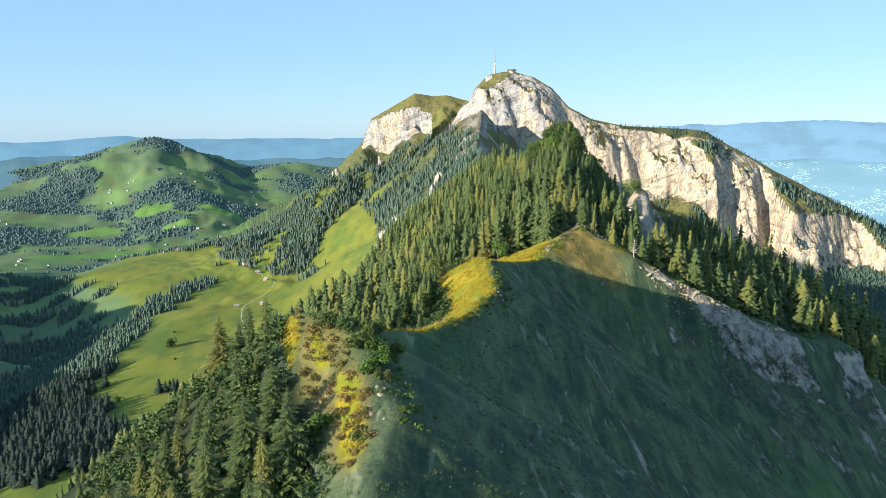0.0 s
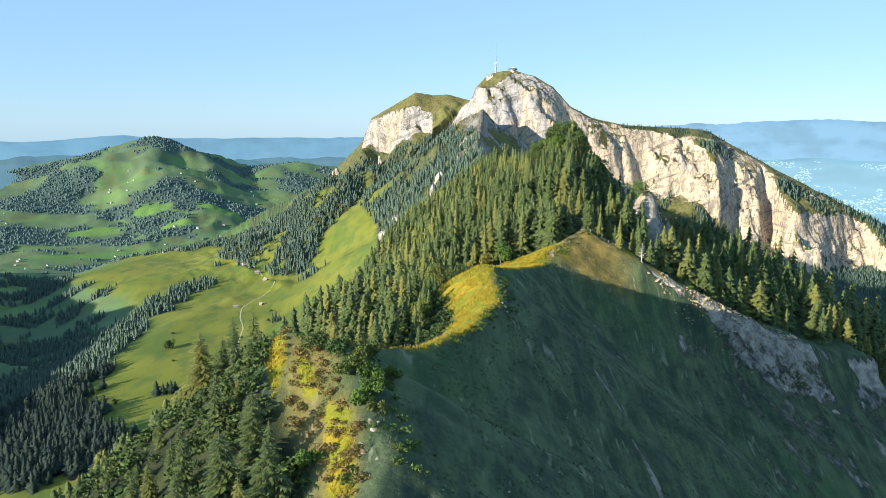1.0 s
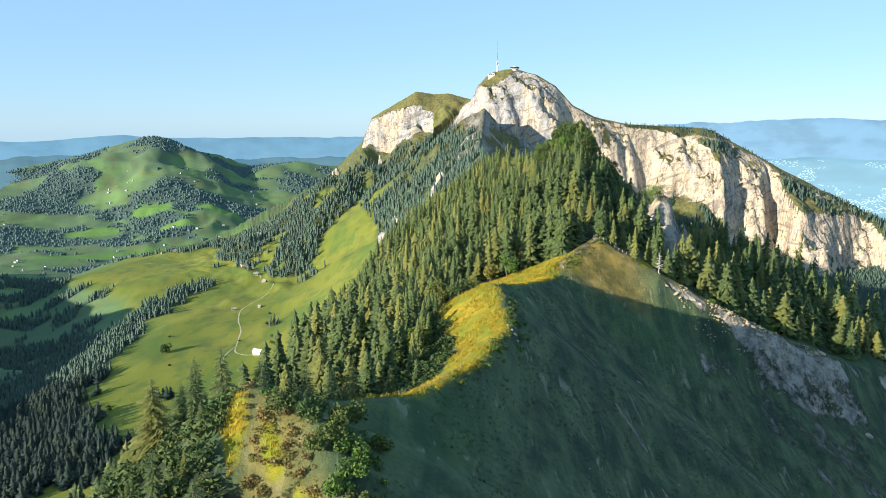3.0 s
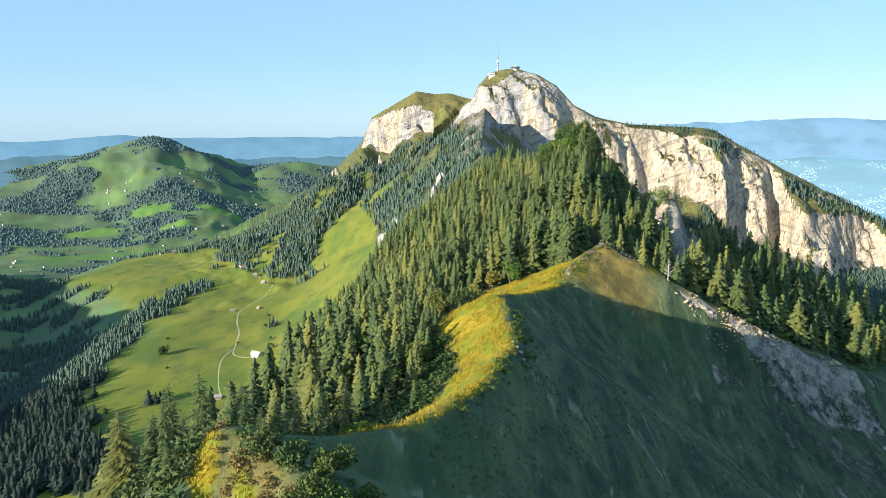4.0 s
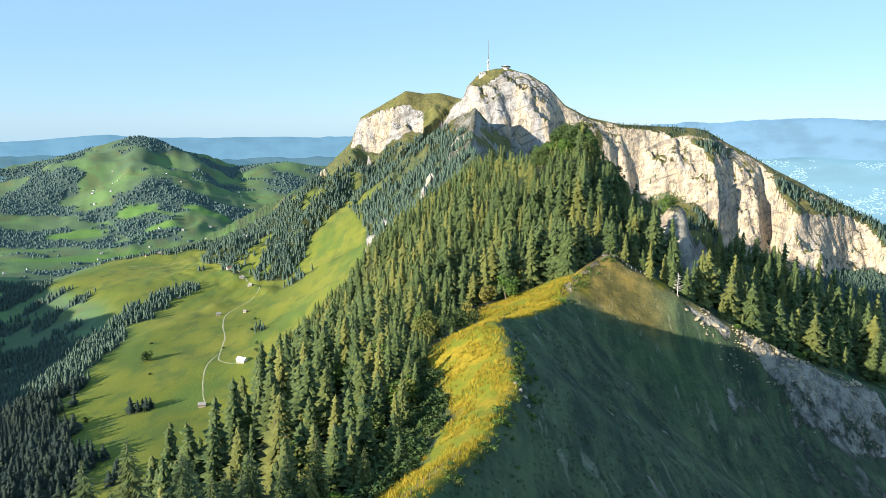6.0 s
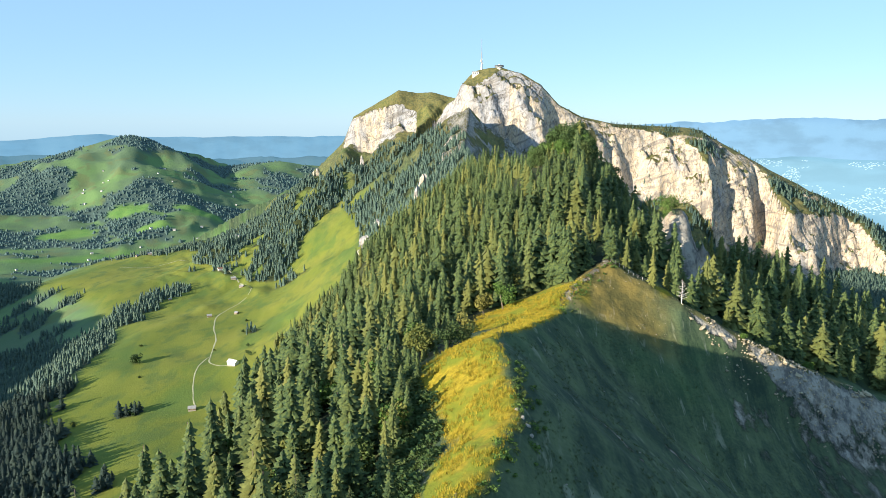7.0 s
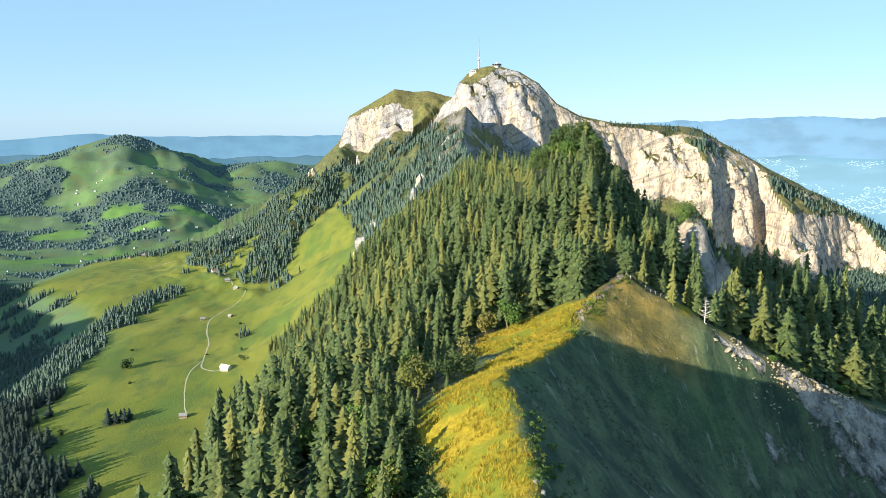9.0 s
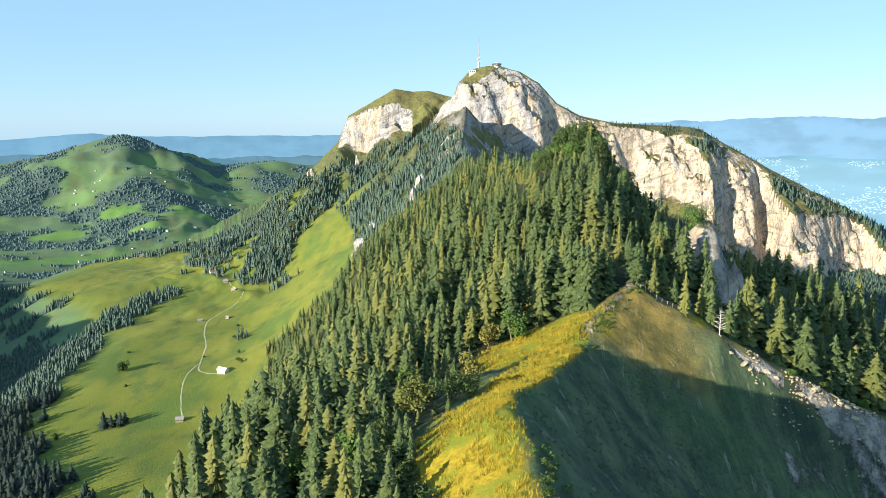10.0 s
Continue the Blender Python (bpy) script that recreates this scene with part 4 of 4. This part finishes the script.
# the towns on the valley floor, far off
g = np.random.default_rng(21)
n = 3600
a = np.radians(np.clip(g.normal(27, 5, n), 17, 45))
r = g.uniform(3500, 4380, n)
keep = fbm(np.degrees(a) * 30, r / 4, 60, 4, 71) > .05
a, r = a[keep], r[keep]
v, f = [], []
shape = [(-1, -1, -2), (1, -1, -2), (1, 1, -2), (-1, 1, -2), (-1, -1, 1), (1, -1, 1), (1, 1, 1), (-1, 1, 1)]
sides = [(4, 5, 6, 7), (0, 1, 5, 4), (1, 2, 6, 5), (2, 3, 7, 6), (3, 0, 4, 7)]
far_land = bpy.data.objects["backdrop_4"]
for k in range(len(a)):
    x, y = r[k] * math.sin(a[k]), r[k] * math.cos(a[k])
    hit, spot_at, _, _ = far_land.ray_cast((x, y, 500), (0, 0, -1))
    if not hit:
        continue
    b, s, h = len(v), g.uniform(1.4, 3.6), g.uniform(1.4, 3)
    v += [(x + s * p[0], y + s * p[1], spot_at.z + h * p[2]) for p in shape]
    f += [tuple(b + q for q in side) for side in sides]
# the houses glow too, valley haze in their colour
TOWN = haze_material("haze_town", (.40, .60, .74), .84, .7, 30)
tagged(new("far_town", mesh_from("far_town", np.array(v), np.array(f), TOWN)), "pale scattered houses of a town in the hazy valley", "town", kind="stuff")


# ---- rocks ----
def boulder(name, label, size, seed, flat=1.0, mat=LIMESTONE, level=3):
    """An angular block of limestone."""
    r = random.Random(seed)
    bm = bmesh.new()
    bmesh.ops.create_icosphere(bm, subdivisions=level, radius=1)
    shift = Vector((r.uniform(0, 50), r.uniform(0, 50), r.uniform(0, 50)))
    for _ in range(9):
        n = Vector((r.uniform(-1, 1), r.uniform(-1, 1), r.uniform(-.6, 1))).normalized()
        c = r.uniform(.55, .85)
        for v in bm.verts:
            over = v.co.dot(n) - c
            if over > 0:
                v.co -= n * over
    for v in bm.verts:
        v.co *= 1 + .16 * noise.noise(v.co * 2.2 + shift) + .08 * noise.noise(v.co * 6 + shift)
        v.co.x, v.co.y, v.co.z = v.co.x * size[0], v.co.y * size[1] * flat, v.co.z * size[2]
    me = bpy.data.meshes.new(name)
    bm.to_mesh(me)
    bm.free()
    me.materials.append(mat)
    return tagged(new(name, me), label, "rock")


CRAGROCK = Nodes("crag_rock")
CRAG = CRAGROCK.bump(CRAGROCK.noise(6, 7, CRAGROCK.scaled(1, 1, .4)), .9, 2.0).done(rock_colour(CRAGROCK), .95)
# pale crags standing out of the woods: x, y, half width, half depth, half height
for k, (x, y, a, b, c) in enumerate(((-120, 1405, 13, 9, 15), (-131, 1400, 7, 6, 9), (-104, 1480, 12, 8, 13), (-49, 1283, 7, 6, 13), (-66, 1300, 5, 5, 9), (-16, 1405, 8, 8, 26),
                                     (-24, 1372, 8, 7, 18), (-8, 1420, 6, 6, 20), (-73, 1120, 7, 6, 11), (-198, 2180, 9, 7, 24), (-338, 2266, 8, 6, 17), (-362, 2272, 7, 6, 15), (-350, 2262, 6, 6, 14))):
    r = boulder("rock_outcrop", "pale limestone crag standing out of the spruce wood", (a, b, c), 60 + k, 1, CRAG)
    r.location = (x, y, height(x, y) + c * .35)
    r.rotation_euler = (0, 0, k * 1.3)
# rocks along the near crest and on the knoll
for k, (x, y, s) in enumerate(((-19, 122, .7), (-16.5, 121, .6), (-14.6, 119.6, .8), (-21, 123, .6), (-13, 117.5, .6), (-10.2, 98, .5), (-9.2, 101, .6), (-9.8, 103, .5), (-8.2, 96, .45), (-10.6, 99.4, .4), (-8.6, 102.6, .35),
                               (14.6, 194, .7), (15.3, 192, .6), (14.2, 196, .7), (15.6, 190, .6), (167, 307, 2.2), (158, 311, 1.4), (150, 309, 1.0), (100, 356, 2.0), (103, 362, 2.6))):
    r = boulder("crest_rock", "pale angular limestone block lying in the grass", (s, s * .8, s * .6), 90 + k, 1, LIMESTONE, 2)
    r.location = (x, y, height(x, y) - s * .05)
    r.rotation_euler = (.2, .1, k)

# broken cream blocks along the lip of the shelf
g = random.Random(17)
for k in range(24):
    x = g.uniform(86, 158)
    y = float(np.interp(x, [p[0] for p in BAND], [p[1] for p in BAND])) - g.uniform(.2, 4.5)
    s = g.uniform(.5, 1.5)
    r = boulder("lip_rock", "cream limestone block on the broken lip of the shelf", (s * 1.5, s, s * .5), 400 + k, 1, PALESTONE, 2)
    r.location = (x, y, height(x, y) - s * .1)
    r.rotation_euler = (.3, .2, k * 1.7)


# loose stones on the shady face and the band, too many to count
def loose(name, xs, ys, lo, hi, mat, label):
    g = np.random.default_rng(len(xs))
    base = np.array([(1, 0, 0), (-1, .1, 0), (0, 1, .1), (.1, -1, 0), (0, 0, .8), (0, 0, -.6)], float)
    f = np.array([(0, 2, 4), (2, 1, 4), (1, 3, 4), (3, 0, 4), (2, 0, 5), (1, 2, 5), (3, 1, 5), (0, 3, 5)])
    n = len(xs)
    s = g.uniform(lo, hi, (n, 1, 1)) * g.uniform(.5, 1.2, (n, 1, 3)) * (1 + .3 * g.uniform(-1, 1, (n, 6, 1)))
    v = base[None] * s
    a = g.uniform(0, 6.28, n)[:, None]
    vx, vy = v[..., 0] * np.cos(a) - v[..., 1] * np.sin(a), v[..., 0] * np.sin(a) + v[..., 1] * np.cos(a)
    z = ground_at(xs, ys)[0]
    v = np.stack([vx + xs[:, None], vy + ys[:, None], v[..., 2] + z[:, None] + .05], -1).reshape(-1, 3)
    me = mesh_from(name, v, (f[None] + 6 * np.arange(n)[:, None, None]).reshape(-1, 3), mat)
    return tagged(new(name, me), label, "stones", kind="stuff")


g = np.random.default_rng(5)
n = 300
t = g.uniform(0, 1, n)
cy = 70 + 240 * t
cx = np.interp(cy, [c[1] for c in CREST[2:22]], [c[0] for c in CREST[2:22]]) + 2 + 95 * g.uniform(0, 1, n) ** 1.6
keep = fbm(cx, cy, 22, 3, 14) > .12
loose("loose_stones", cx[keep], cy[keep], .1, .32, LIMESTONE, "pale stones strewn over the shaded grass")
bx = g.uniform(92, 170, 1000)
by = np.interp(bx, [p[0] for p in BAND], [p[1] for p in BAND]) - np.abs(g.normal(0, 1, len(bx))) * np.interp(bx, [60, 120, 170], [4, 7, 11]) + 1.5
keep = fbm(bx, by, 9, 3, 28) > -.05
loose("scree_stones", bx[keep], by[keep], .15, .7, PALESTONE, "cream limestone rubble on the broken edge of the shelf")
kx, ky = g.uniform(46, 88, 180), g.uniform(308, 328, 180)
keep = fbm(kx, ky, 8, 3, 24) > .1
loose("scree_stones", kx[keep], ky[keep], .10, .32, PALESTONE, "pale rubble on the knoll beside the path")


# ---- shrubs and broadleaved trees ----
def leaves(rng, lumps, count, size):
    """Leaf blades over a crown made of several lumps: (x, y, z, radius)."""
    v, f = [], []
    for _ in range(count):
        cx, cy, cz, r = lumps[rng.integers(0, len(lumps))]
        d = rng.normal(0, 1, 3)
        d /= np.linalg.norm(d)
        p = np.array((cx, cy, cz)) + d * r * rng.uniform(.72, 1.06) * np.array((1, 1, .85))
        a = rng.normal(0, 1, 3)
        a /= np.linalg.norm(a)
        b = np.cross(d + .6 * rng.normal(0, 1, 3), a)
        b /= np.linalg.norm(b) + 1e-9
        s = size * rng.uniform(.6, 1.3)
        k = len(v)
        v += [p - a * s, p + b * s * .55, p + a * s, p - b * s * .55]
        f.append((k, k + 1, k + 2, k + 3))
    return np.array(v), np.array(f)


def shrub(name, label, category, lumps, count, size, stems, mat, seed):
    g = np.random.default_rng(seed)
    plant = tagged(new(name), label, category)
    v, f = leaves(g, lumps, count, size)
    c = new("crown", mesh_from("crown", v, f, mat))
    c.parent = plant
    for k in range(stems):
        cx, cy, cz, r = lumps[k % len(lumps)]
        bm = bmesh.new()
        top = Vector((cx, cy, cz + r * .3))
        way = top.normalized()
        bmesh.ops.create_cone(bm, cap_ends=True, segments=6, radius1=.12 + .02 * top.length, radius2=.03, depth=top.length,
                              matrix=Matrix.Translation(top / 2) @ way.to_track_quat("Z", "Y").to_matrix().to_4x4())
        part("stem" if stems > 1 else "trunk", bm, BARK, plant)
    return plant


def lumps_of(seed, n, wide, tall, r):
    g = random.Random(seed)
    return [(g.uniform(-wide, wide), g.uniform(-wide, wide), g.uniform(.35, 1) * tall, r * g.uniform(.7, 1.2)) for _ in range(n)]


LIGHTLEAF = leaf_material("fresh_leaves", (.09, .17, .02), (.16, .26, .03), (.14, .2, .03), .5)
DARKLEAF = leaf_material("dark_leaves", (.035, .07, .02), (.07, .11, .03), (.09, .11, .03), .5)
for k, (x, y, w, h, mat, label) in enumerate((
        (-12.5, 118.5, 1.8, 1.8, BROADLEAF, "leafy green shrub on the crest of the ridge"), (-10.5, 114, 1.6, 1.5, BROADLEAF, "leafy green shrub on the crest of the ridge"),
        (-13.5, 113.5, 1.7, 1.6, BROADLEAF, "leafy green shrub on the crest of the ridge"), (-16.5, 119.5, 1.6, 1.4, DARKLEAF, "low dark shrub among pale rocks on the crest"),
        (-10.0, 109, 1.3, 1.2, BROADLEAF, "leafy green shrub on the crest of the ridge"), (-20, 121.5, 1.5, 1.3, DARKLEAF, "low dark shrub among pale rocks on the crest"),
        (-9.0, 105, 1.0, 1.0, DARKLEAF, "low dark shrub on the shaded edge of the crest"), (-15.5, 165, 2.2, 4.0, LIGHTLEAF, "light green young maple at the edge of the wood"),
        (-12.5, 163, 1.8, 3.2, LIGHTLEAF, "light green young maple at the edge of the wood"), (8.5, 262.5, 3.0, 5.0, DARKLEAF, "dark rounded maple beside the golden saddle"),
        (4.5, 265.5, 2.8, 4.8, DARKLEAF, "dark rounded maple beside the golden saddle"), (101, 383, 5.6, 4.0, BROADLEAF, "bushy maple on top of the rock tower"),
        (106, 388, 4.4, 3.4, BROADLEAF, "bushy maple on top of the rock tower"), (94, 389, 4.2, 4.0, BROADLEAF, "bushy maple on top of the rock tower"),
        
        (-17.5, 101, 1.4, 1.5, BROADLEAF, "leafy shrub in the dry grass below the crest"), (-12, 95, 1.3, 1.2, BROADLEAF, "leafy shrub in the dry grass below the crest"),
        (-11.2, 106.5, 1.2, 1.3, BROADLEAF, "leafy green shrub on the crest of the ridge"),
        (-8.2, 118, 1.2, 1.1, BROADLEAF, "leafy green shrub on the crest of the ridge"), 
        (118, 321, 1.4, 1.6, BROADLEAF, "small shrub at the brink of the rubble band"), (106, 318, 1.2, 1.2, BROADLEAF, "small shrub at the brink of the rubble band"),
        (134, 327, 1.6, 2.0, BROADLEAF, "small shrub at the brink of the rubble band"), (-8, 240, 2.4, 5.0, BROADLEAF, "broadleaved tree among the spruces"),
        (-30, 205, 2.6, 6.0, BROADLEAF, "broadleaved tree among the spruces"), (-45, 170, 2.8, 7.0, DARKLEAF, "broadleaved tree among the spruces"))):
    stand(shrub("shrub" if h < 3 else "maple_tree", label, "shrub" if h < 3 else "tree", lumps_of(k, 9, w, h, w * .62), 1500 if w > 1.5 else 900, .17 + .03 * w, 3, mat, k), x, y)
# olive broadleaved trees scattered through the wood below the crest
OLIVELEAF = leaf_material("olive_leaves", (.085, .105, .026), (.17, .18, .04), (.22, .19, .045), .6)
g3 = random.Random(8)
for k in range(26):
    y = g3.uniform(165, 340)
    x = float(np.interp(y, [c[1] for c in CREST[2:22]], [c[0] for c in CREST[2:22]])) - g3.uniform(20, 66)
    h = g3.uniform(5, 9)
    stand(shrub("maple_tree", "olive broadleaved tree among the spruces", "tree", lumps_of(500 + k, 9, h * .28, h, h * .26), 1000, .42, 1, OLIVELEAF if k % 3 else BROADLEAF, 500 + k), x, y)
# broad-crowned trees on the hump of the ridge
g3 = random.Random(31)
for k in range(44):
    a, r = g3.uniform(0, 6.28), 30 * math.sqrt(g3.uniform(0, 1))
    x, y = 82 + r * math.cos(a) * .8, 497 + r * math.sin(a) * 1.6
    h = g3.uniform(7, 11)
    stand(shrub("maple_tree", "broad-crowned maple on the wooded hump", "tree", lumps_of(200 + k, 10, 3.4, h, 3.0), 1300, .55, 1, DARKLEAF if k % 4 else BROADLEAF, 200 + k), x, y)
# single bushes and young trees over the alp meadow
for k, (x, y, w, h) in enumerate(((-320, 1315, 3, 5), (-333, 1322, 2.5, 4), (-404, 1003, 3, 4), (-412, 1010, 2.5, 4), (-395, 996, 2, 3), (-360, 1240, 1.5, 2), (-300, 1225, 2.5, 5),
                                  (-463, 975, 2.5, 4), (-470, 985, 2, 3), (-345, 1400, 2, 3), (-290, 1180, 2.5, 5), (-282, 1165, 3, 6), (-440, 1130, 1.6, 2), (-500, 1290, 2, 3))):
    stand(shrub("shrub" if h < 4 else "maple_tree", "dark bush on the open alp meadow", "shrub", lumps_of(300 + k, 7, w, h, w * .7), 420, .5, 1, DARKLEAF, 300 + k), x, y)
lone = shrub("maple_tree", "single broadleaved tree on the alp meadow", "tree", lumps_of(77, 12, 5, 15, 5.2), 1400, 1.1, 1, DARKLEAF, 77)
stand(lone, -472, 1199)

# bleached dead spruce on the spur
dead = tagged(new("dead_tree"), "bleached bare dead spruce on the spur", "tree")
bm = bmesh.new()
tube(bm, 0, 0, -.3, 8.2, .17, .03, 7)
part("trunk", bm, DEADWOOD, dead)
g2 = random.Random(4)
for k in range(26):
    z0 = 1.6 + 6.2 * k / 26
    a = k * 2.4 + g2.uniform(-.3, .3)
    ln = (3.3 - .32 * z0) * g2.uniform(.6, 1.1)
    way = Vector((math.cos(a), math.sin(a), g2.uniform(.0, .7))).normalized()
    bm = bmesh.new()
    bmesh.ops.create_cone(bm, cap_ends=True, segments=5, radius1=.085, radius2=.03, depth=ln,
                          matrix=Matrix.Translation(Vector((0, 0, z0)) + way * ln / 2) @ way.to_track_quat("Z", "Y").to_matrix().to_4x4())
    part("branch", bm, DEADWOOD, dead)
stand(dead, 84.2, 318.5)


# ---- fences ----
def fence(label, pts, n, high):
    """Weathered posts with two wires."""
    f = tagged(new("fence"), label, "fence")
    tops = []
    for k in range(n):
        s = k / (n - 1) * (len(pts) - 1)
        i = min(int(s), len(pts) - 2)
        x = pts[i][0] + (s - i) * (pts[i + 1][0] - pts[i][0])
        y = pts[i][1] + (s - i) * (pts[i + 1][1] - pts[i][1])
        z = height(x, y)
        bm = bmesh.new()
        tube(bm, 0, 0, -.4, high * (1 + .12 * math.sin(7 * k)), .06, .05, 6)
        p = part("post", bm, WEATHERED if high < 1 else DEADWOOD, f)
        p.location = (x, y, z)
        p.rotation_euler = (.06 * math.sin(3 * k), .06 * math.cos(5 * k), 0)
        tops.append(Vector((x, y, z)))
    for k in range(n - 1):
        for h in (.55, .9):
            a, b = tops[k] + Vector((0, 0, h * high)), tops[k + 1] + Vector((0, 0, h * high))
            bm = bmesh.new()
            way = b - a
            bmesh.ops.create_cone(bm, cap_ends=False, segments=4, radius1=.012, radius2=.012, depth=way.length,
                                  matrix=Matrix.Translation((a + b) / 2) @ way.to_track_quat("Z", "Y").to_matrix().to_4x4())
            part("wire", bm, STEEL, f)
    return f


fence("weathered pasture fence in the dip of the crest", [(-8.5, 149), (-5.5, 153), (-1.5, 160), (3, 169)], 17, .95)
fence("weathered pasture fence behind the knoll", [(63, 331.5), (67, 331), (71, 329), (75, 327.5)], 9, 1.3)


# ---- grass ----
def tuft(rng, blades, spread):
    v, f = [], []
    for k in range(blades):
        a, b = rng.uniform(0, 6.28), rng.uniform(0, 6.28)
        r = spread * rng.uniform(0, 1)
        x, y = r * math.cos(a), r * math.sin(a)
        w = .05
        tip = rng.uniform(.7, 1.0)
        i = len(v)
        v += [(x - w * math.cos(b), y - w * math.sin(b), -.1), (x + w * math.cos(b), y + w * math.sin(b), -.1), (x + rng.uniform(-.3, .3), y + rng.uniform(-.3, .3), tip)]
        f.append((i, i + 1, i + 2))
    return np.array(v), np.array(f)


g = np.random.default_rng(9)
TUFTS = [tuft(np.random.default_rng(600 + k), 9, .45) for k in range(6)]
gx, gy = g.uniform(-40, 130, 140000), g.uniform(85, 320, 140000)
cd, cs, _ = along(gx, gy, CREST)
want = brink(gy, cd, cs) * spot(gx, gy, GOLD, .3) * (fbm(gx, gy, 4, 3, 33) > -.35)
keep = g.uniform(0, 1, len(gx)) < want
gx, gy = gx[keep], gy[keep]
scatter("golden_grass", TUFTS, gx, gy, ground_at(gx, gy)[0], g.uniform(.35, .9, len(gx)), g.uniform(.8, 1.6, len(gx)), g.uniform(0, 1, len(gx)), STRAW,
        "tall dry golden grass along the crest", "grass")
n = 13000
gy = g.uniform(75, 305, n)
off = 110 * g.uniform(0, 1, n) ** 1.5 - 6
gx = np.interp(gy, [c[1] for c in CREST[2:22]], [c[0] for c in CREST[2:22]]) + off
keep = (spot(gx, gy, GOLD, .1) < .3) & (fbm(gx, gy * .4, 6, 3, 36) > -.1)
gx, gy = gx[keep], gy[keep]
scatter("green_grass", TUFTS, gx, gy, ground_at(gx, gy)[0], g.uniform(.25, .6, len(gx)), g.uniform(.9, 2.2, len(gx)), g.uniform(0, 1, len(gx)), GREENGRASS,
        "tussocky green grass on the steep shaded face", "grass")
# undergrowth on the flank below the near crest
n = 420
ux, uy = g.uniform(-58, -13, n), g.uniform(82, 150, n)
keep = (along(ux, uy, CREST)[0] > 4) & (spot(ux, uy, GOLD, .2) < .3) & (spot(ux, uy, [(-19.5, 114, 13, 4.2, 108), (-14, 101, 12, 3, 100)], .3) < .3)
ux, uy = ux[keep], uy[keep]
thick = [leaves(np.random.default_rng(800 + k), lumps_of(40 + k, 6, .6, .7, .5), 110, .17) for k in range(5)]
scatter("undergrowth", thick, ux, uy, ground_at(ux, uy)[0], g.uniform(.9, 2.4, len(ux)), g.uniform(.9, 1.4, len(ux)), g.uniform(0, 1, len(ux)), DARKLEAF,
        "dense green undergrowth below the crest", "shrubs")
# dark bushes between the golden strip and the wood
n = 520
uy = g.uniform(152, 236, n)
ux = np.interp(uy, [c[1] for c in CREST[2:22]], [c[0] for c in CREST[2:22]]) - g.uniform(9, 21, n)
keep = spot(ux, uy, GOLD, .2) < .3
ux, uy = ux[keep], uy[keep]
scatter("undergrowth", thick, ux, uy, ground_at(ux, uy)[0], g.uniform(.9, 2.2, len(ux)), g.uniform(.9, 1.5, len(ux)), g.uniform(0, 1, len(ux)), DARKLEAF,
        "dark bushes between the golden grass and the spruces", "shrubs")
# brown brush and dry stalks between the golden strips of the near crest
n = 320
ux, uy = g.uniform(-34, -8, n), g.uniform(88, 128, n)
keep = spot(ux, uy, [(-19.5, 114, 13, 4.2, 108), (-14, 101, 12, 3, 100)], .3) > .3
ux, uy = ux[keep], uy[keep]
BRUSH = leaf_material("brown_brush", (.13, .10, .035), (.23, .16, .05), (.12, .13, .035), .6)
scatter("brown_brush", thick, ux, uy, ground_at(ux, uy)[0], g.uniform(.4, 1.1, len(ux)), g.uniform(.9, 1.5, len(ux)), g.uniform(0, 1, len(ux)), BRUSH,
        "brown brush and dry stalks on the near crest", "shrubs")
# dwarf shrubs under the crest
n = 180
gy = np.concatenate([g.uniform(160, 215, 80), g.uniform(95, 128, 60), g.uniform(300, 330, 40)])
gx = np.interp(gy, [c[1] for c in CREST[2:22]], [c[0] for c in CREST[2:22]]) + g.normal(2.5, 1.6, n)
low = [leaves(np.random.default_rng(700 + k), lumps_of(k, 4, .35, .4, .35), 60, .14) for k in range(4)]
scatter("dwarf_shrubs", low, gx, gy, ground_at(gx, gy)[0], g.uniform(.7, 1.6, n), g.uniform(.9, 1.3, n), g.uniform(0, 1, n), BROADLEAF, "low green dwarf shrubs along the crest", "shrubs")
